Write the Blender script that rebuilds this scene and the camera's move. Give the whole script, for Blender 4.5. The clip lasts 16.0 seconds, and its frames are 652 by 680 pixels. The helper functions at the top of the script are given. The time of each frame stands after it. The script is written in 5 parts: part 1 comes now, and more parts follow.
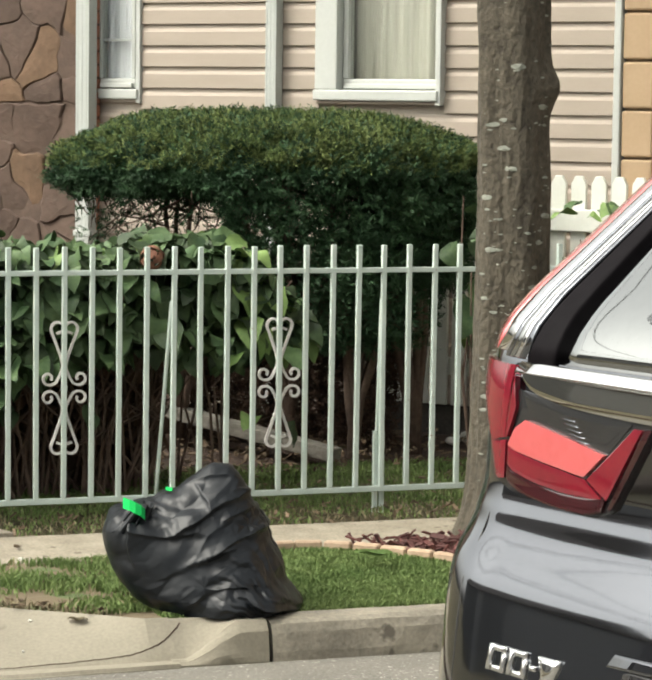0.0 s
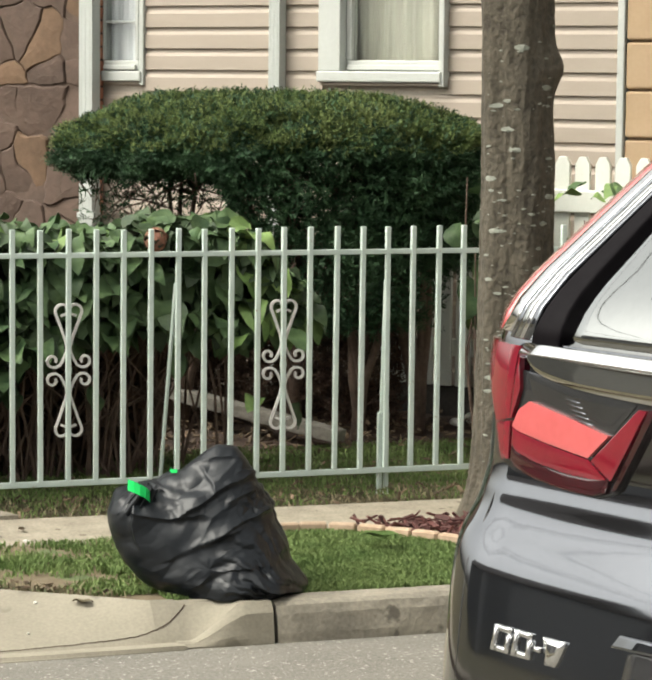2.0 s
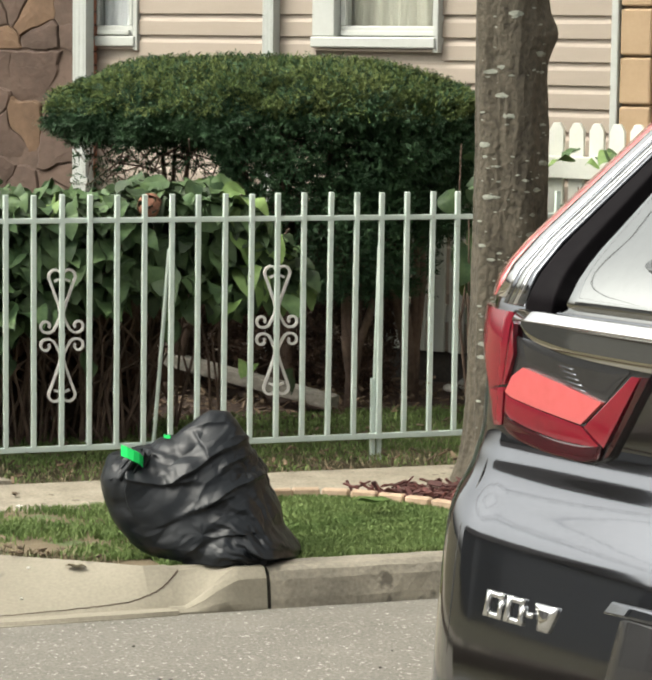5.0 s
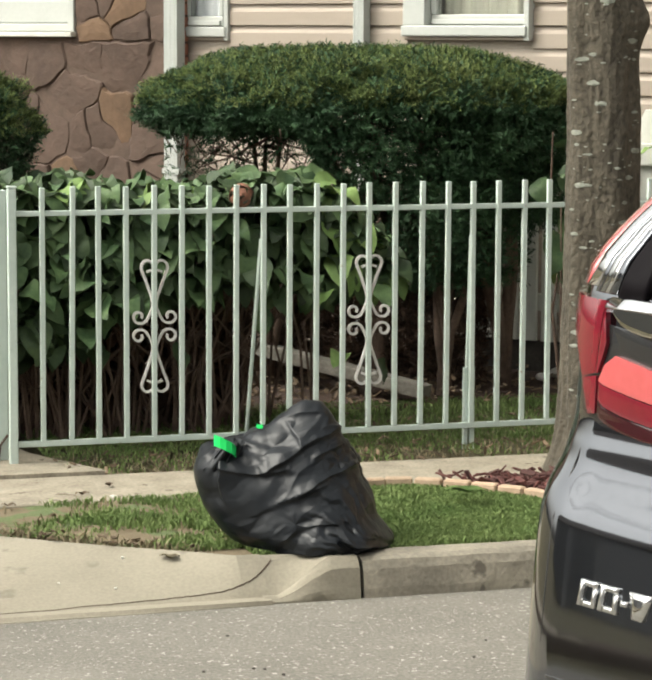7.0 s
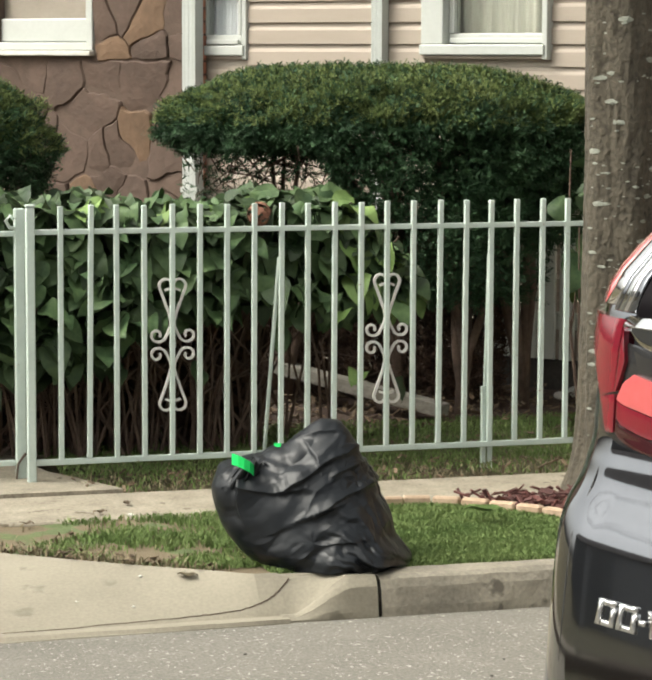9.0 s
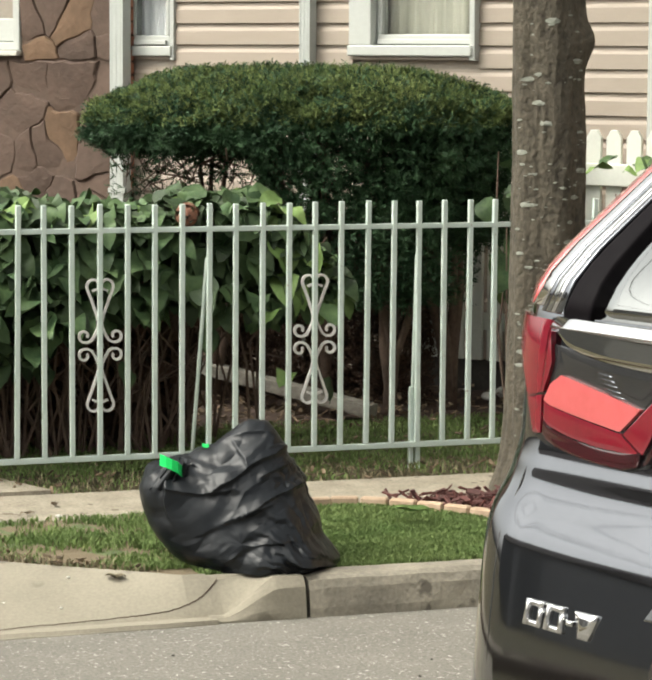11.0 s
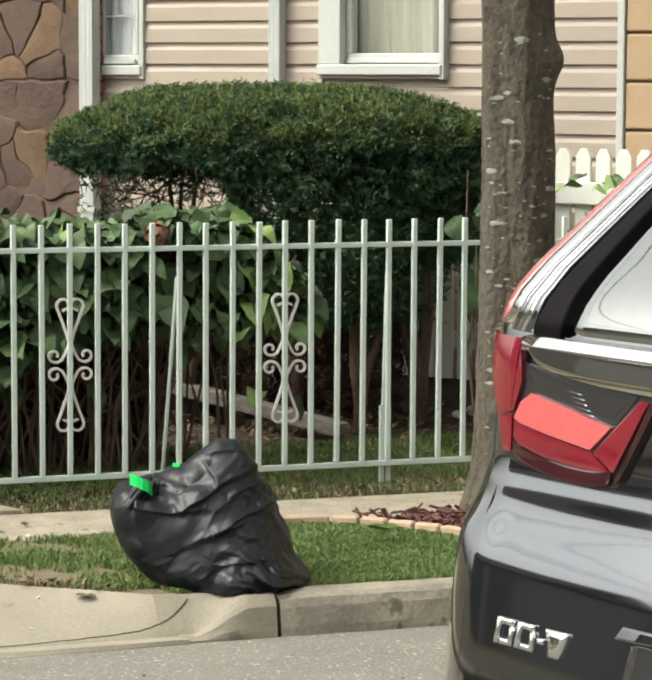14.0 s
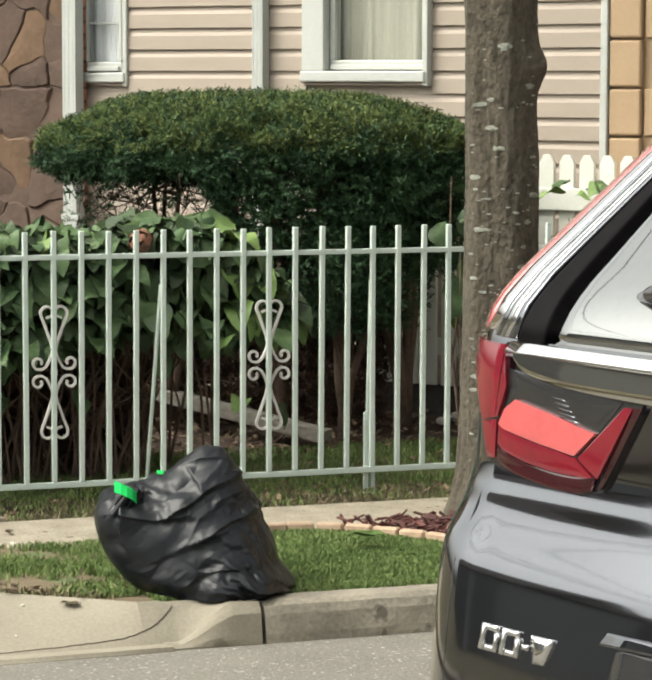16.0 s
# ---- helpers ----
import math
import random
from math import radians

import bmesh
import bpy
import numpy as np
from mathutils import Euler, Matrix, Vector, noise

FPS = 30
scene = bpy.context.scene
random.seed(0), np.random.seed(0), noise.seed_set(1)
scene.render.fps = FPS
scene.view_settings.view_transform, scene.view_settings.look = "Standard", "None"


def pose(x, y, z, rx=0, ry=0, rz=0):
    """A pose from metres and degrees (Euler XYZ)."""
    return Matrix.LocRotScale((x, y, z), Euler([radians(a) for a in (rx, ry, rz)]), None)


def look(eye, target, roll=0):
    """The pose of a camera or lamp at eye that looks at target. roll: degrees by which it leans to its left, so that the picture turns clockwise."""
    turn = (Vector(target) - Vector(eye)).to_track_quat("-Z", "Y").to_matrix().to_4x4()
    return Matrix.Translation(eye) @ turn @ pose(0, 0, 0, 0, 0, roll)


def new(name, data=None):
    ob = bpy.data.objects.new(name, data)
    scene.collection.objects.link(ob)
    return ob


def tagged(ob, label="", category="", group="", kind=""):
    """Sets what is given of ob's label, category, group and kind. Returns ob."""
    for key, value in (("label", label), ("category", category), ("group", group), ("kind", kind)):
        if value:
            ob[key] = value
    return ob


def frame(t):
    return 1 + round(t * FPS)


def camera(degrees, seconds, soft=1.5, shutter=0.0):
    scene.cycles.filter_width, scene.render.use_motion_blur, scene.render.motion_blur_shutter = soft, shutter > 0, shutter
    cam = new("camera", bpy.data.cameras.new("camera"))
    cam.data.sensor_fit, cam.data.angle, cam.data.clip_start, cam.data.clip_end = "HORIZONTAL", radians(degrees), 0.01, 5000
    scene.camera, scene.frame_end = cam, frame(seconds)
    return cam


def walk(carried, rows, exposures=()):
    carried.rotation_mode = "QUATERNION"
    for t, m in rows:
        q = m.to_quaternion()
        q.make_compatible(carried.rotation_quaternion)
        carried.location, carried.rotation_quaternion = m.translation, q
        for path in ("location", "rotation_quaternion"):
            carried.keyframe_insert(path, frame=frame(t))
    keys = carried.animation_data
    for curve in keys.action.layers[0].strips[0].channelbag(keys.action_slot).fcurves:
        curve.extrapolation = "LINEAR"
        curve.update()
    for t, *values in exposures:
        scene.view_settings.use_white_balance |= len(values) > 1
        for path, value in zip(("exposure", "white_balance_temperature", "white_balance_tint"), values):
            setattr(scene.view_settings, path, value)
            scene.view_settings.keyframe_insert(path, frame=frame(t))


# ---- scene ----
cam = camera(14.288, 16.0, soft=2.5)
EYE = (0.0, -9.6226, 1.6064)
# the camera turns where it stands: seconds, yaw, pitch, roll
ROWS = [
    (0.0, -19.415, -5.240, -0.742),
    (0.5, -19.506, -5.647, -0.720),
    (1.0, -19.461, -5.897, -0.708),
    (1.5, -19.322, -5.869, -0.635),
    (2.0, -19.338, -5.646, -0.579),
    (2.5, -19.373, -5.565, -0.599),
    (3.0, -19.582, -5.692, -0.629),
    (5.5, -19.357, -6.475, -0.694),
    (6.0, -19.126, -6.508, -0.632),
    (6.5, -18.656, -6.533, -0.444),
    (7.0, -17.485, -6.643, -0.216),
    (7.5, -16.866, -6.842, -0.237),
    (8.0, -16.872, -6.710, -0.281),
    (8.5, -16.999, -6.299, -0.270),
    (9.0, -17.087, -6.236, -0.209),
    (9.5, -17.341, -6.215, -0.216),
    (10.0, -17.892, -6.164, -0.296),
    (12.5, -19.045, -6.315, -0.247),
    (13.0, -19.051, -6.301, -0.178),
    (13.5, -19.142, -6.062, -0.254),
    (14.0, -19.336, -5.794, -0.262),
    (14.5, -19.436, -5.614, -0.163),
    (15.0, -19.436, -5.465, -0.164),
    (15.5, -19.540, -5.495, -0.129),
    (16.0, -19.698, -5.644, -0.163),
]
walk(cam, [(t, pose(*EYE, 90 + pitch, roll, yaw)) for t, yaw, pitch, roll in ROWS], exposures=[(0.0, 1.32, 6900, 5), (16.0, 1.32, 6900, 5)])

# ---- light: a bright overcast day ----
world = bpy.data.worlds.new("sky")
scene.world = world
world.use_nodes = True
wn = world.node_tree
wn.nodes.clear()
sky = wn.nodes.new("ShaderNodeTexSky")
sky.sky_type, sky.sun_disc = "NISHITA", False
sky.sun_elevation, sky.sun_rotation = radians(51), radians(275)
sky.air_density, sky.dust_density, sky.ozone_density = 1.0, 6.0, 0.6
hue = wn.nodes.new("ShaderNodeHueSaturation")
hue.inputs["Saturation"].default_value = 0.16
bg = wn.nodes.new("ShaderNodeBackground")
bg.inputs["Strength"].default_value = 0.15
wo = wn.nodes.new("ShaderNodeOutputWorld")
wn.links.new(sky.outputs[0], hue.inputs["Color"])
wn.links.new(hue.outputs[0], bg.inputs["Color"])
wn.links.new(bg.outputs[0], wo.inputs["Surface"])
sun = new("sun", bpy.data.lights.new("sun", "SUN"))
sun.data.energy, sun.data.angle, sun.data.color = 0.4, radians(40), (1.0, 0.95, 0.88)
sun.matrix_world = look((0, 0, 0), (0.62, -0.05, -0.78))

# ---- materials ----
def surf(name, dark, light, scale=6.0, rough=0.8, metal=0.0, bump=0.2, fine=60.0, grain=0.35, vary=0.0, spec=0.5, coat=0.0,
         stretch=(1, 1, 1), depth=0.01, spots=None, spot_scale=20.0, spot_at=0.62):
    """A two-scale procedural surface: patches of two colours, fine grain, relief, and a shade of its own for each object."""
    m = bpy.data.materials.new(name)
    m.use_nodes = True
    nt = m.node_tree
    p = nt.nodes["Principled BSDF"]
    L = nt.links.new
    geo = nt.nodes.new("ShaderNodeNewGeometry")
    mp = nt.nodes.new("ShaderNodeMapping")
    mp.inputs["Scale"].default_value = stretch
    L(geo.outputs["Position"], mp.inputs["Vector"])
    n1 = nt.nodes.new("ShaderNodeTexNoise")
    n1.inputs["Scale"].default_value, n1.inputs["Detail"].default_value = scale, 6
    n2 = nt.nodes.new("ShaderNodeTexNoise")
    n2.inputs["Scale"].default_value, n2.inputs["Detail"].default_value = fine, 4
    for n in (n1, n2):
        L(mp.outputs[0], n.inputs["Vector"])
    mixf = nt.nodes.new("ShaderNodeMix")
    mixf.inputs[0].default_value = grain
    L(n1.outputs["Fac"], mixf.inputs[2])
    L(n2.outputs["Fac"], mixf.inputs[3])
    ramp = nt.nodes.new("ShaderNodeValToRGB")
    ramp.color_ramp.elements[0].position, ramp.color_ramp.elements[1].position = 0.34, 0.66
    ramp.color_ramp.elements[0].color, ramp.color_ramp.elements[1].color = (*dark, 1), (*light, 1)
    L(mixf.outputs[0], ramp.inputs[0])
    col = ramp.outputs[0]
    if spots:
        n3 = nt.nodes.new("ShaderNodeTexNoise")
        n3.inputs["Scale"].default_value, n3.inputs["Detail"].default_value = spot_scale, 5
        L(mp.outputs[0], n3.inputs["Vector"])
        r3 = nt.nodes.new("ShaderNodeValToRGB")
        r3.color_ramp.elements[0].position, r3.color_ramp.elements[1].position = spot_at, spot_at + 0.05
        L(n3.outputs["Fac"], r3.inputs[0])
        mx = nt.nodes.new("ShaderNodeMix")
        mx.data_type = "RGBA"
        L(r3.outputs[0], mx.inputs[0])
        L(col, mx.inputs[6])
        mx.inputs[7].default_value = (*spots, 1)
        col = mx.outputs[2]
    if vary:
        info = nt.nodes.new("ShaderNodeObjectInfo")
        add = nt.nodes.new("ShaderNodeMath")
        add.operation = "ADD"
        L(info.outputs["Random"], add.inputs[0])
        L(geo.outputs["Random Per Island"], add.inputs[1])
        fr = nt.nodes.new("ShaderNodeMath")
        fr.operation = "FRACT"
        L(add.outputs[0], fr.inputs[0])
        mr = nt.nodes.new("ShaderNodeMapRange")
        mr.inputs[3].default_value, mr.inputs[4].default_value = 1 - vary, 1 + vary
        L(fr.outputs[0], mr.inputs[0])
        hs = nt.nodes.new("ShaderNodeHueSaturation")
        L(mr.outputs[0], hs.inputs["Value"])
        L(col, hs.inputs["Color"])
        col = hs.outputs[0]
    L(col, p.inputs["Base Color"])
    p.inputs["Roughness"].default_value, p.inputs["Metallic"].default_value = rough, metal
    p.inputs["Specular IOR Level"].default_value, p.inputs["Coat Weight"].default_value = spec, coat
    p.inputs["Coat Roughness"].default_value = 0.03
    if bump:
        b = nt.nodes.new("ShaderNodeBump")
        b.inputs["Strength"].default_value, b.inputs["Distance"].default_value = bump, depth
        L(mixf.outputs[0], b.inputs["Height"])
        L(b.outputs[0], p.inputs["Normal"])
    return m


M_ASPHALT = surf("asphalt", (0.098, 0.091, 0.077), (0.198, 0.186, 0.160), 3.0, 0.92, bump=0.8, fine=95, grain=0.66, depth=0.008, spots=(0.42, 0.40, 0.36), spot_scale=62, spot_at=0.625)
M_TARMAC = surf("tarmac", (0.060, 0.061, 0.063), (0.105, 0.106, 0.108), 3.0, 0.92, bump=0.5, fine=90, grain=0.5, depth=0.006)
M_CONCRETE = surf("concrete", (0.190, 0.170, 0.130), (0.258, 0.232, 0.180), 2.6, 0.9, bump=0.4, fine=90, grain=0.45, depth=0.004, vary=0.04, spots=(0.155, 0.137, 0.104), spot_scale=5, spot_at=0.62)
M_WALK = surf("pavement_concrete", (0.175, 0.152, 0.115), (0.345, 0.303, 0.235), 9, 0.92, bump=0.6, fine=80, grain=0.5, depth=0.006, spots=(0.11, 0.09, 0.06), spot_scale=14, spot_at=0.64)
M_KERB = surf("kerb_stone", (0.15, 0.135, 0.108), (0.285, 0.255, 0.20), 6, 0.9, bump=0.7, fine=70, grain=0.45, depth=0.010, vary=0.05, spots=(0.105, 0.092, 0.072), spot_scale=9, spot_at=0.62)
M_SOIL = surf("soil", (0.036, 0.022, 0.016), (0.098, 0.060, 0.043), 9, 0.95, bump=0.9, fine=80, grain=0.5, depth=0.02)
M_TURF = surf("turf", (0.045, 0.046, 0.018), (0.135, 0.105, 0.058), 5, 0.95, bump=0.8, fine=90, grain=0.5, depth=0.02)
M_SWARD = surf("sward", (0.066, 0.092, 0.034), (0.135, 0.168, 0.066), 6, 0.95, bump=0.8, fine=110, grain=0.55, depth=0.012, spots=(0.140, 0.108, 0.066), spot_scale=6, spot_at=0.45)
M_GRASS = surf("grass_blade", (0.082, 0.134, 0.040), (0.172, 0.228, 0.082), 5, 0.75, bump=0, vary=0.35, spec=0.2)
M_STRAW = surf("dry_grass_blade", (0.135, 0.110, 0.062), (0.235, 0.195, 0.120), 6, 0.8, bump=0, vary=0.35)
M_MULCH = surf("red_mulch", (0.055, 0.018, 0.016), (0.125, 0.045, 0.038), 20, 0.85, bump=0.4, vary=0.4)
M_BRICK = surf("edging_brick", (0.30, 0.21, 0.14), (0.42, 0.31, 0.22), 15, 0.9, bump=0.4, vary=0.15)
M_SIDING = surf("vinyl_siding", (0.335, 0.281, 0.229), (0.370, 0.310, 0.255), 3, 0.6, bump=0.12, fine=40, grain=0.4, depth=0.003, stretch=(1, 1, 6))
M_TAN = surf("tan_block", (0.38, 0.265, 0.158), (0.43, 0.305, 0.19), 4, 0.8, bump=0.2, fine=60, depth=0.004, vary=0.05)
M_STONE = surf("brown_stone", (0.070, 0.046, 0.035), (0.110, 0.073, 0.055), 4, 0.9, bump=0.9, fine=28, grain=0.35, depth=0.02, vary=0.10)
M_OCHRE = surf("ochre_stone", (0.105, 0.066, 0.040), (0.17, 0.105, 0.064), 5, 0.9, bump=0.9, fine=28, grain=0.35, depth=0.015, vary=0.10)
M_MORTAR = surf("mortar", (0.073, 0.049, 0.038), (0.113, 0.077, 0.058), 12, 0.95, bump=0.5, fine=70)
M_REDBRICK = surf("red_brick", (0.30, 0.12, 0.07), (0.44, 0.19, 0.12), 12, 0.9, bump=0.4, vary=0.15)
M_WHITE = surf("white_vinyl", (0.445, 0.46, 0.43), (0.50, 0.515, 0.485), 3, 0.4, bump=0.05, fine=50)
M_SPOUT = surf("painted_downspout", (0.38, 0.40, 0.375), (0.43, 0.45, 0.425), 4, 0.45, bump=0.05)
M_IRON = surf("white_painted_iron", (0.44, 0.52, 0.475), (0.54, 0.615, 0.565), 9, 0.45, bump=0.25, fine=90, depth=0.002, spots=(0.26, 0.21, 0.15), spot_scale=35, spot_at=0.70)
# the fence's white paint again, lightened for flat bars that face the sky
M_IRONLIT = surf("sky_lit_white_iron", (0.56, 0.54, 0.52), (0.68, 0.66, 0.63), 12, 0.45, bump=0.25, fine=90, depth=0.002, spots=(0.30, 0.23, 0.17), spot_scale=40, spot_at=0.70)
M_PICKET = surf("white_picket_paint", (0.64, 0.65, 0.58), (0.72, 0.73, 0.66), 6, 0.6, bump=0.2)
M_BARK = surf("bark", (0.037, 0.031, 0.022), (0.105, 0.090, 0.066), 12, 0.95, bump=1.0, fine=55, grain=0.55, depth=0.025, stretch=(1, 1, 0.75))
M_LICHEN = surf("lichen", (0.17, 0.18, 0.15), (0.28, 0.29, 0.245), 30, 0.95, bump=0.5)
M_YEW = surf("yew_needles", (0.014, 0.040, 0.018), (0.038, 0.080, 0.032), 7, 0.7, bump=0, vary=0.5, spec=0.25)
M_YEWTIP = surf("yew_tip_growth", (0.062, 0.098, 0.028), (0.145, 0.176, 0.060), 4, 0.7, bump=0, vary=0.4, spec=0.2)
M_TWIG = surf("brown_twig", (0.068, 0.044, 0.034), (0.155, 0.104, 0.078), 14, 0.9, bump=0.5)
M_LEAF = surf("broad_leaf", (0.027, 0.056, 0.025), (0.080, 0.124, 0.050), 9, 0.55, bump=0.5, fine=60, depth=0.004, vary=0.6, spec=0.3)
# for yellow-green leaves, and for the lit top of the hydrangea
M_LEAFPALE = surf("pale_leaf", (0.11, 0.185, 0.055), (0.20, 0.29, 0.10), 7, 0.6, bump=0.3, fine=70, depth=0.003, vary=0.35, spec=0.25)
M_BLOOM = surf("faded_bloom", (0.15, 0.062, 0.038), (0.25, 0.115, 0.072), 20, 0.8, bump=0.2, vary=0.35)
M_TIMBER = surf("weathered_timber", (0.125, 0.115, 0.098), (0.235, 0.218, 0.185), 9, 0.9, bump=0.6, fine=60, stretch=(1, 5, 6))
M_DARKWOOD = surf("dark_timber", (0.035, 0.03, 0.026), (0.085, 0.075, 0.065), 9, 0.9, bump=0.6, fine=60)
M_CHALK = surf("pale_stone", (0.5, 0.48, 0.43), (0.7, 0.68, 0.62), 12, 0.9, bump=0.4)
M_DRYLEAF = surf("dry_leaf", (0.085, 0.056, 0.034), (0.19, 0.135, 0.085), 14, 0.85, bump=0.3, vary=0.4)
M_DEADLEAF = surf("withered_leaf", (0.046, 0.028, 0.021), (0.110, 0.068, 0.048), 9, 0.85, bump=0.3, vary=0.5, spec=0.2)
M_BAG = surf("black_polythene", (0.0050, 0.0064, 0.0086), (0.0095, 0.0116, 0.0145), 11, 0.37, bump=0.12, fine=44, grain=0.45, depth=0.006, spec=0.30)
M_TIE = surf("green_plastic", (0.0, 0.46, 0.09), (0.01, 0.58, 0.13), 8, 0.35, bump=0.1)
M_CURTAIN = surf("curtain_cloth", (0.33, 0.325, 0.27), (0.45, 0.44, 0.37), 3, 0.9, bump=0.3, stretch=(9, 9, 0.4))
M_SHEER = surf("sheer_curtain", (0.62, 0.64, 0.66), (0.78, 0.79, 0.81), 3, 0.9, bump=0.2, stretch=(7, 7, 0.5))
M_PAINT = surf("grey_car_paint", (0.120, 0.128, 0.146), (0.128, 0.136, 0.154), 2, 0.08, metal=1.0, bump=0, coat=1.0)
M_TRIM = surf("black_car_plastic", (0.014, 0.014, 0.015), (0.022, 0.022, 0.023), 20, 0.22, bump=0.05, coat=0.6)
M_BLACKOUT = surf("black_window_border", (0.004, 0.003, 0.004), (0.007, 0.006, 0.007), 20, 0.6, bump=0.05, spec=0.05)
M_SMOKE = surf("smoked_trim", (0.46, 0.45, 0.41), (0.50, 0.49, 0.45), 3, 0.04, metal=1.0, bump=0, coat=1.0)
M_CHROME = surf("chrome", (0.62, 0.62, 0.62), (0.67, 0.67, 0.67), 3, 0.07, metal=1.0, bump=0)
M_RED = surf("red_lens", (0.125, 0.004, 0.012), (0.165, 0.006, 0.016), 6, 0.10, bump=0, coat=1.0)
M_REDPALE = surf("bright_red_lens", (0.42, 0.078, 0.080), (0.49, 0.098, 0.100), 6, 0.08, bump=0, coat=1.0)
M_REDDARK = surf("dark_red_lens", (0.016, 0.003, 0.004), (0.040, 0.004, 0.006), 9, 0.1, bump=0, coat=1.0)
M_RUBBER = surf("tyre_rubber", (0.012, 0.012, 0.012), (0.025, 0.025, 0.025), 20, 0.8, bump=0.3)
M_ALLOY = surf("alloy_rim", (0.45, 0.45, 0.46), (0.55, 0.55, 0.56), 5, 0.25, metal=1.0, bump=0)
M_ROOF = surf("roof_shingle", (0.08, 0.07, 0.065), (0.14, 0.125, 0.115), 8, 0.95, bump=0.5)
M_SHINGLE = surf("grey_shingle_cladding", (0.215, 0.216, 0.222), (0.275, 0.276, 0.282), 4, 0.9, bump=0.3)
M_STUCCO = surf("plain_stucco", (0.30, 0.26, 0.22), (0.38, 0.33, 0.28), 4, 0.9, bump=0.3)


def glass(name, tint, rough=0.02):
    m = bpy.data.materials.new(name)
    m.use_nodes = True
    p = m.node_tree.nodes["Principled BSDF"]
    p.inputs["Base Color"].default_value = (*tint, 1)
    p.inputs["Roughness"].default_value = rough
    p.inputs["Transmission Weight"].default_value = 1.0
    p.inputs["IOR"].default_value = 1.45
    return m


M_PANE = glass("window_glass", (0.90, 0.92, 0.91))
M_TINTED = surf("tinted_car_glass", (0.27, 0.28, 0.275), (0.30, 0.31, 0.305), 3, 0.03, metal=1.0, bump=0, coat=1.0)



# ---- building helpers ----
def part(name, bm, material, parent=None, label="", m=None, smooth=False):
    """Links a bmesh as one mesh object, under parent where one is given."""
    me = bpy.data.meshes.new(name)
    bm.to_mesh(me)
    bm.free()
    return from_mesh(name, me, material, parent, label, m, smooth)


def from_mesh(name, me, material, parent=None, label="", m=None, smooth=False):
    if material and not me.materials:
        me.materials.append(material)
    if smooth:
        me.polygons.foreach_set("use_smooth", [True] * len(me.polygons))
    ob = new(name, me)
    if parent:
        ob.parent = parent
    if m is not None:
        ob.matrix_basis = m
    if label:
        ob["label"] = label
    return ob


def thing(name, m, label, category, group="", kind=""):
    ob = new(name)
    ob.empty_display_size = 0.1
    ob.matrix_basis = m
    return tagged(ob, label, category, group, kind)


def box(bm, x0, y0, z0, x1, y1, z1, bevel=0.0, segs=2):
    vs = [bm.verts.new((x, y, z)) for x in (x0, x1) for y in (y0, y1) for z in (z0, z1)]
    fs = [bm.faces.new([vs[i] for i in q]) for q in ((0, 1, 3, 2), (4, 6, 7, 5), (0, 4, 5, 1), (2, 3, 7, 6), (0, 2, 6, 4), (1, 5, 7, 3))]
    if bevel:
        es = list({e for f in fs for e in f.edges})
        bmesh.ops.bevel(bm, geom=es, offset=bevel, segments=segs, profile=0.5, affect="EDGES")
    return bm


def boxed(x0, y0, z0, x1, y1, z1, bevel=0.0, segs=2):
    return box(bmesh.new(), x0, y0, z0, x1, y1, z1, bevel, segs)


def prism(outline, axis_from, axis_to, place, bevel=0.0):
    """An outline of (a, b) swept from one value to another; place(a, b, c) gives the point."""
    bm = bmesh.new()
    lo = [bm.verts.new(place(a, b, axis_from)) for a, b in outline]
    hi = [bm.verts.new(place(a, b, axis_to)) for a, b in outline]
    n = len(outline)
    bm.faces.new(lo[::-1])
    bm.faces.new(hi)
    for i in range(n):
        bm.faces.new((lo[i], lo[(i + 1) % n], hi[(i + 1) % n], hi[i]))
    bmesh.ops.recalc_face_normals(bm, faces=bm.faces[:])
    if bevel:
        bmesh.ops.bevel(bm, geom=bm.edges[:], offset=bevel, segments=2, profile=0.5, affect="EDGES")
    return bm


def grid(fn, nu, nv, closed=False):
    """A sheet of nu by nv cells; fn(u, v) with u and v in 0..1 gives the point."""
    bm = bmesh.new()
    vs = [[bm.verts.new(fn(i / nu, j / nv)) for j in range(nv + 1)] for i in range(nu if closed else nu + 1)]
    for i in range(nu):
        for j in range(nv):
            a, b = vs[i], vs[(i + 1) % len(vs)]
            bm.faces.new((a[j], b[j], b[j + 1], a[j + 1]))
    return bm


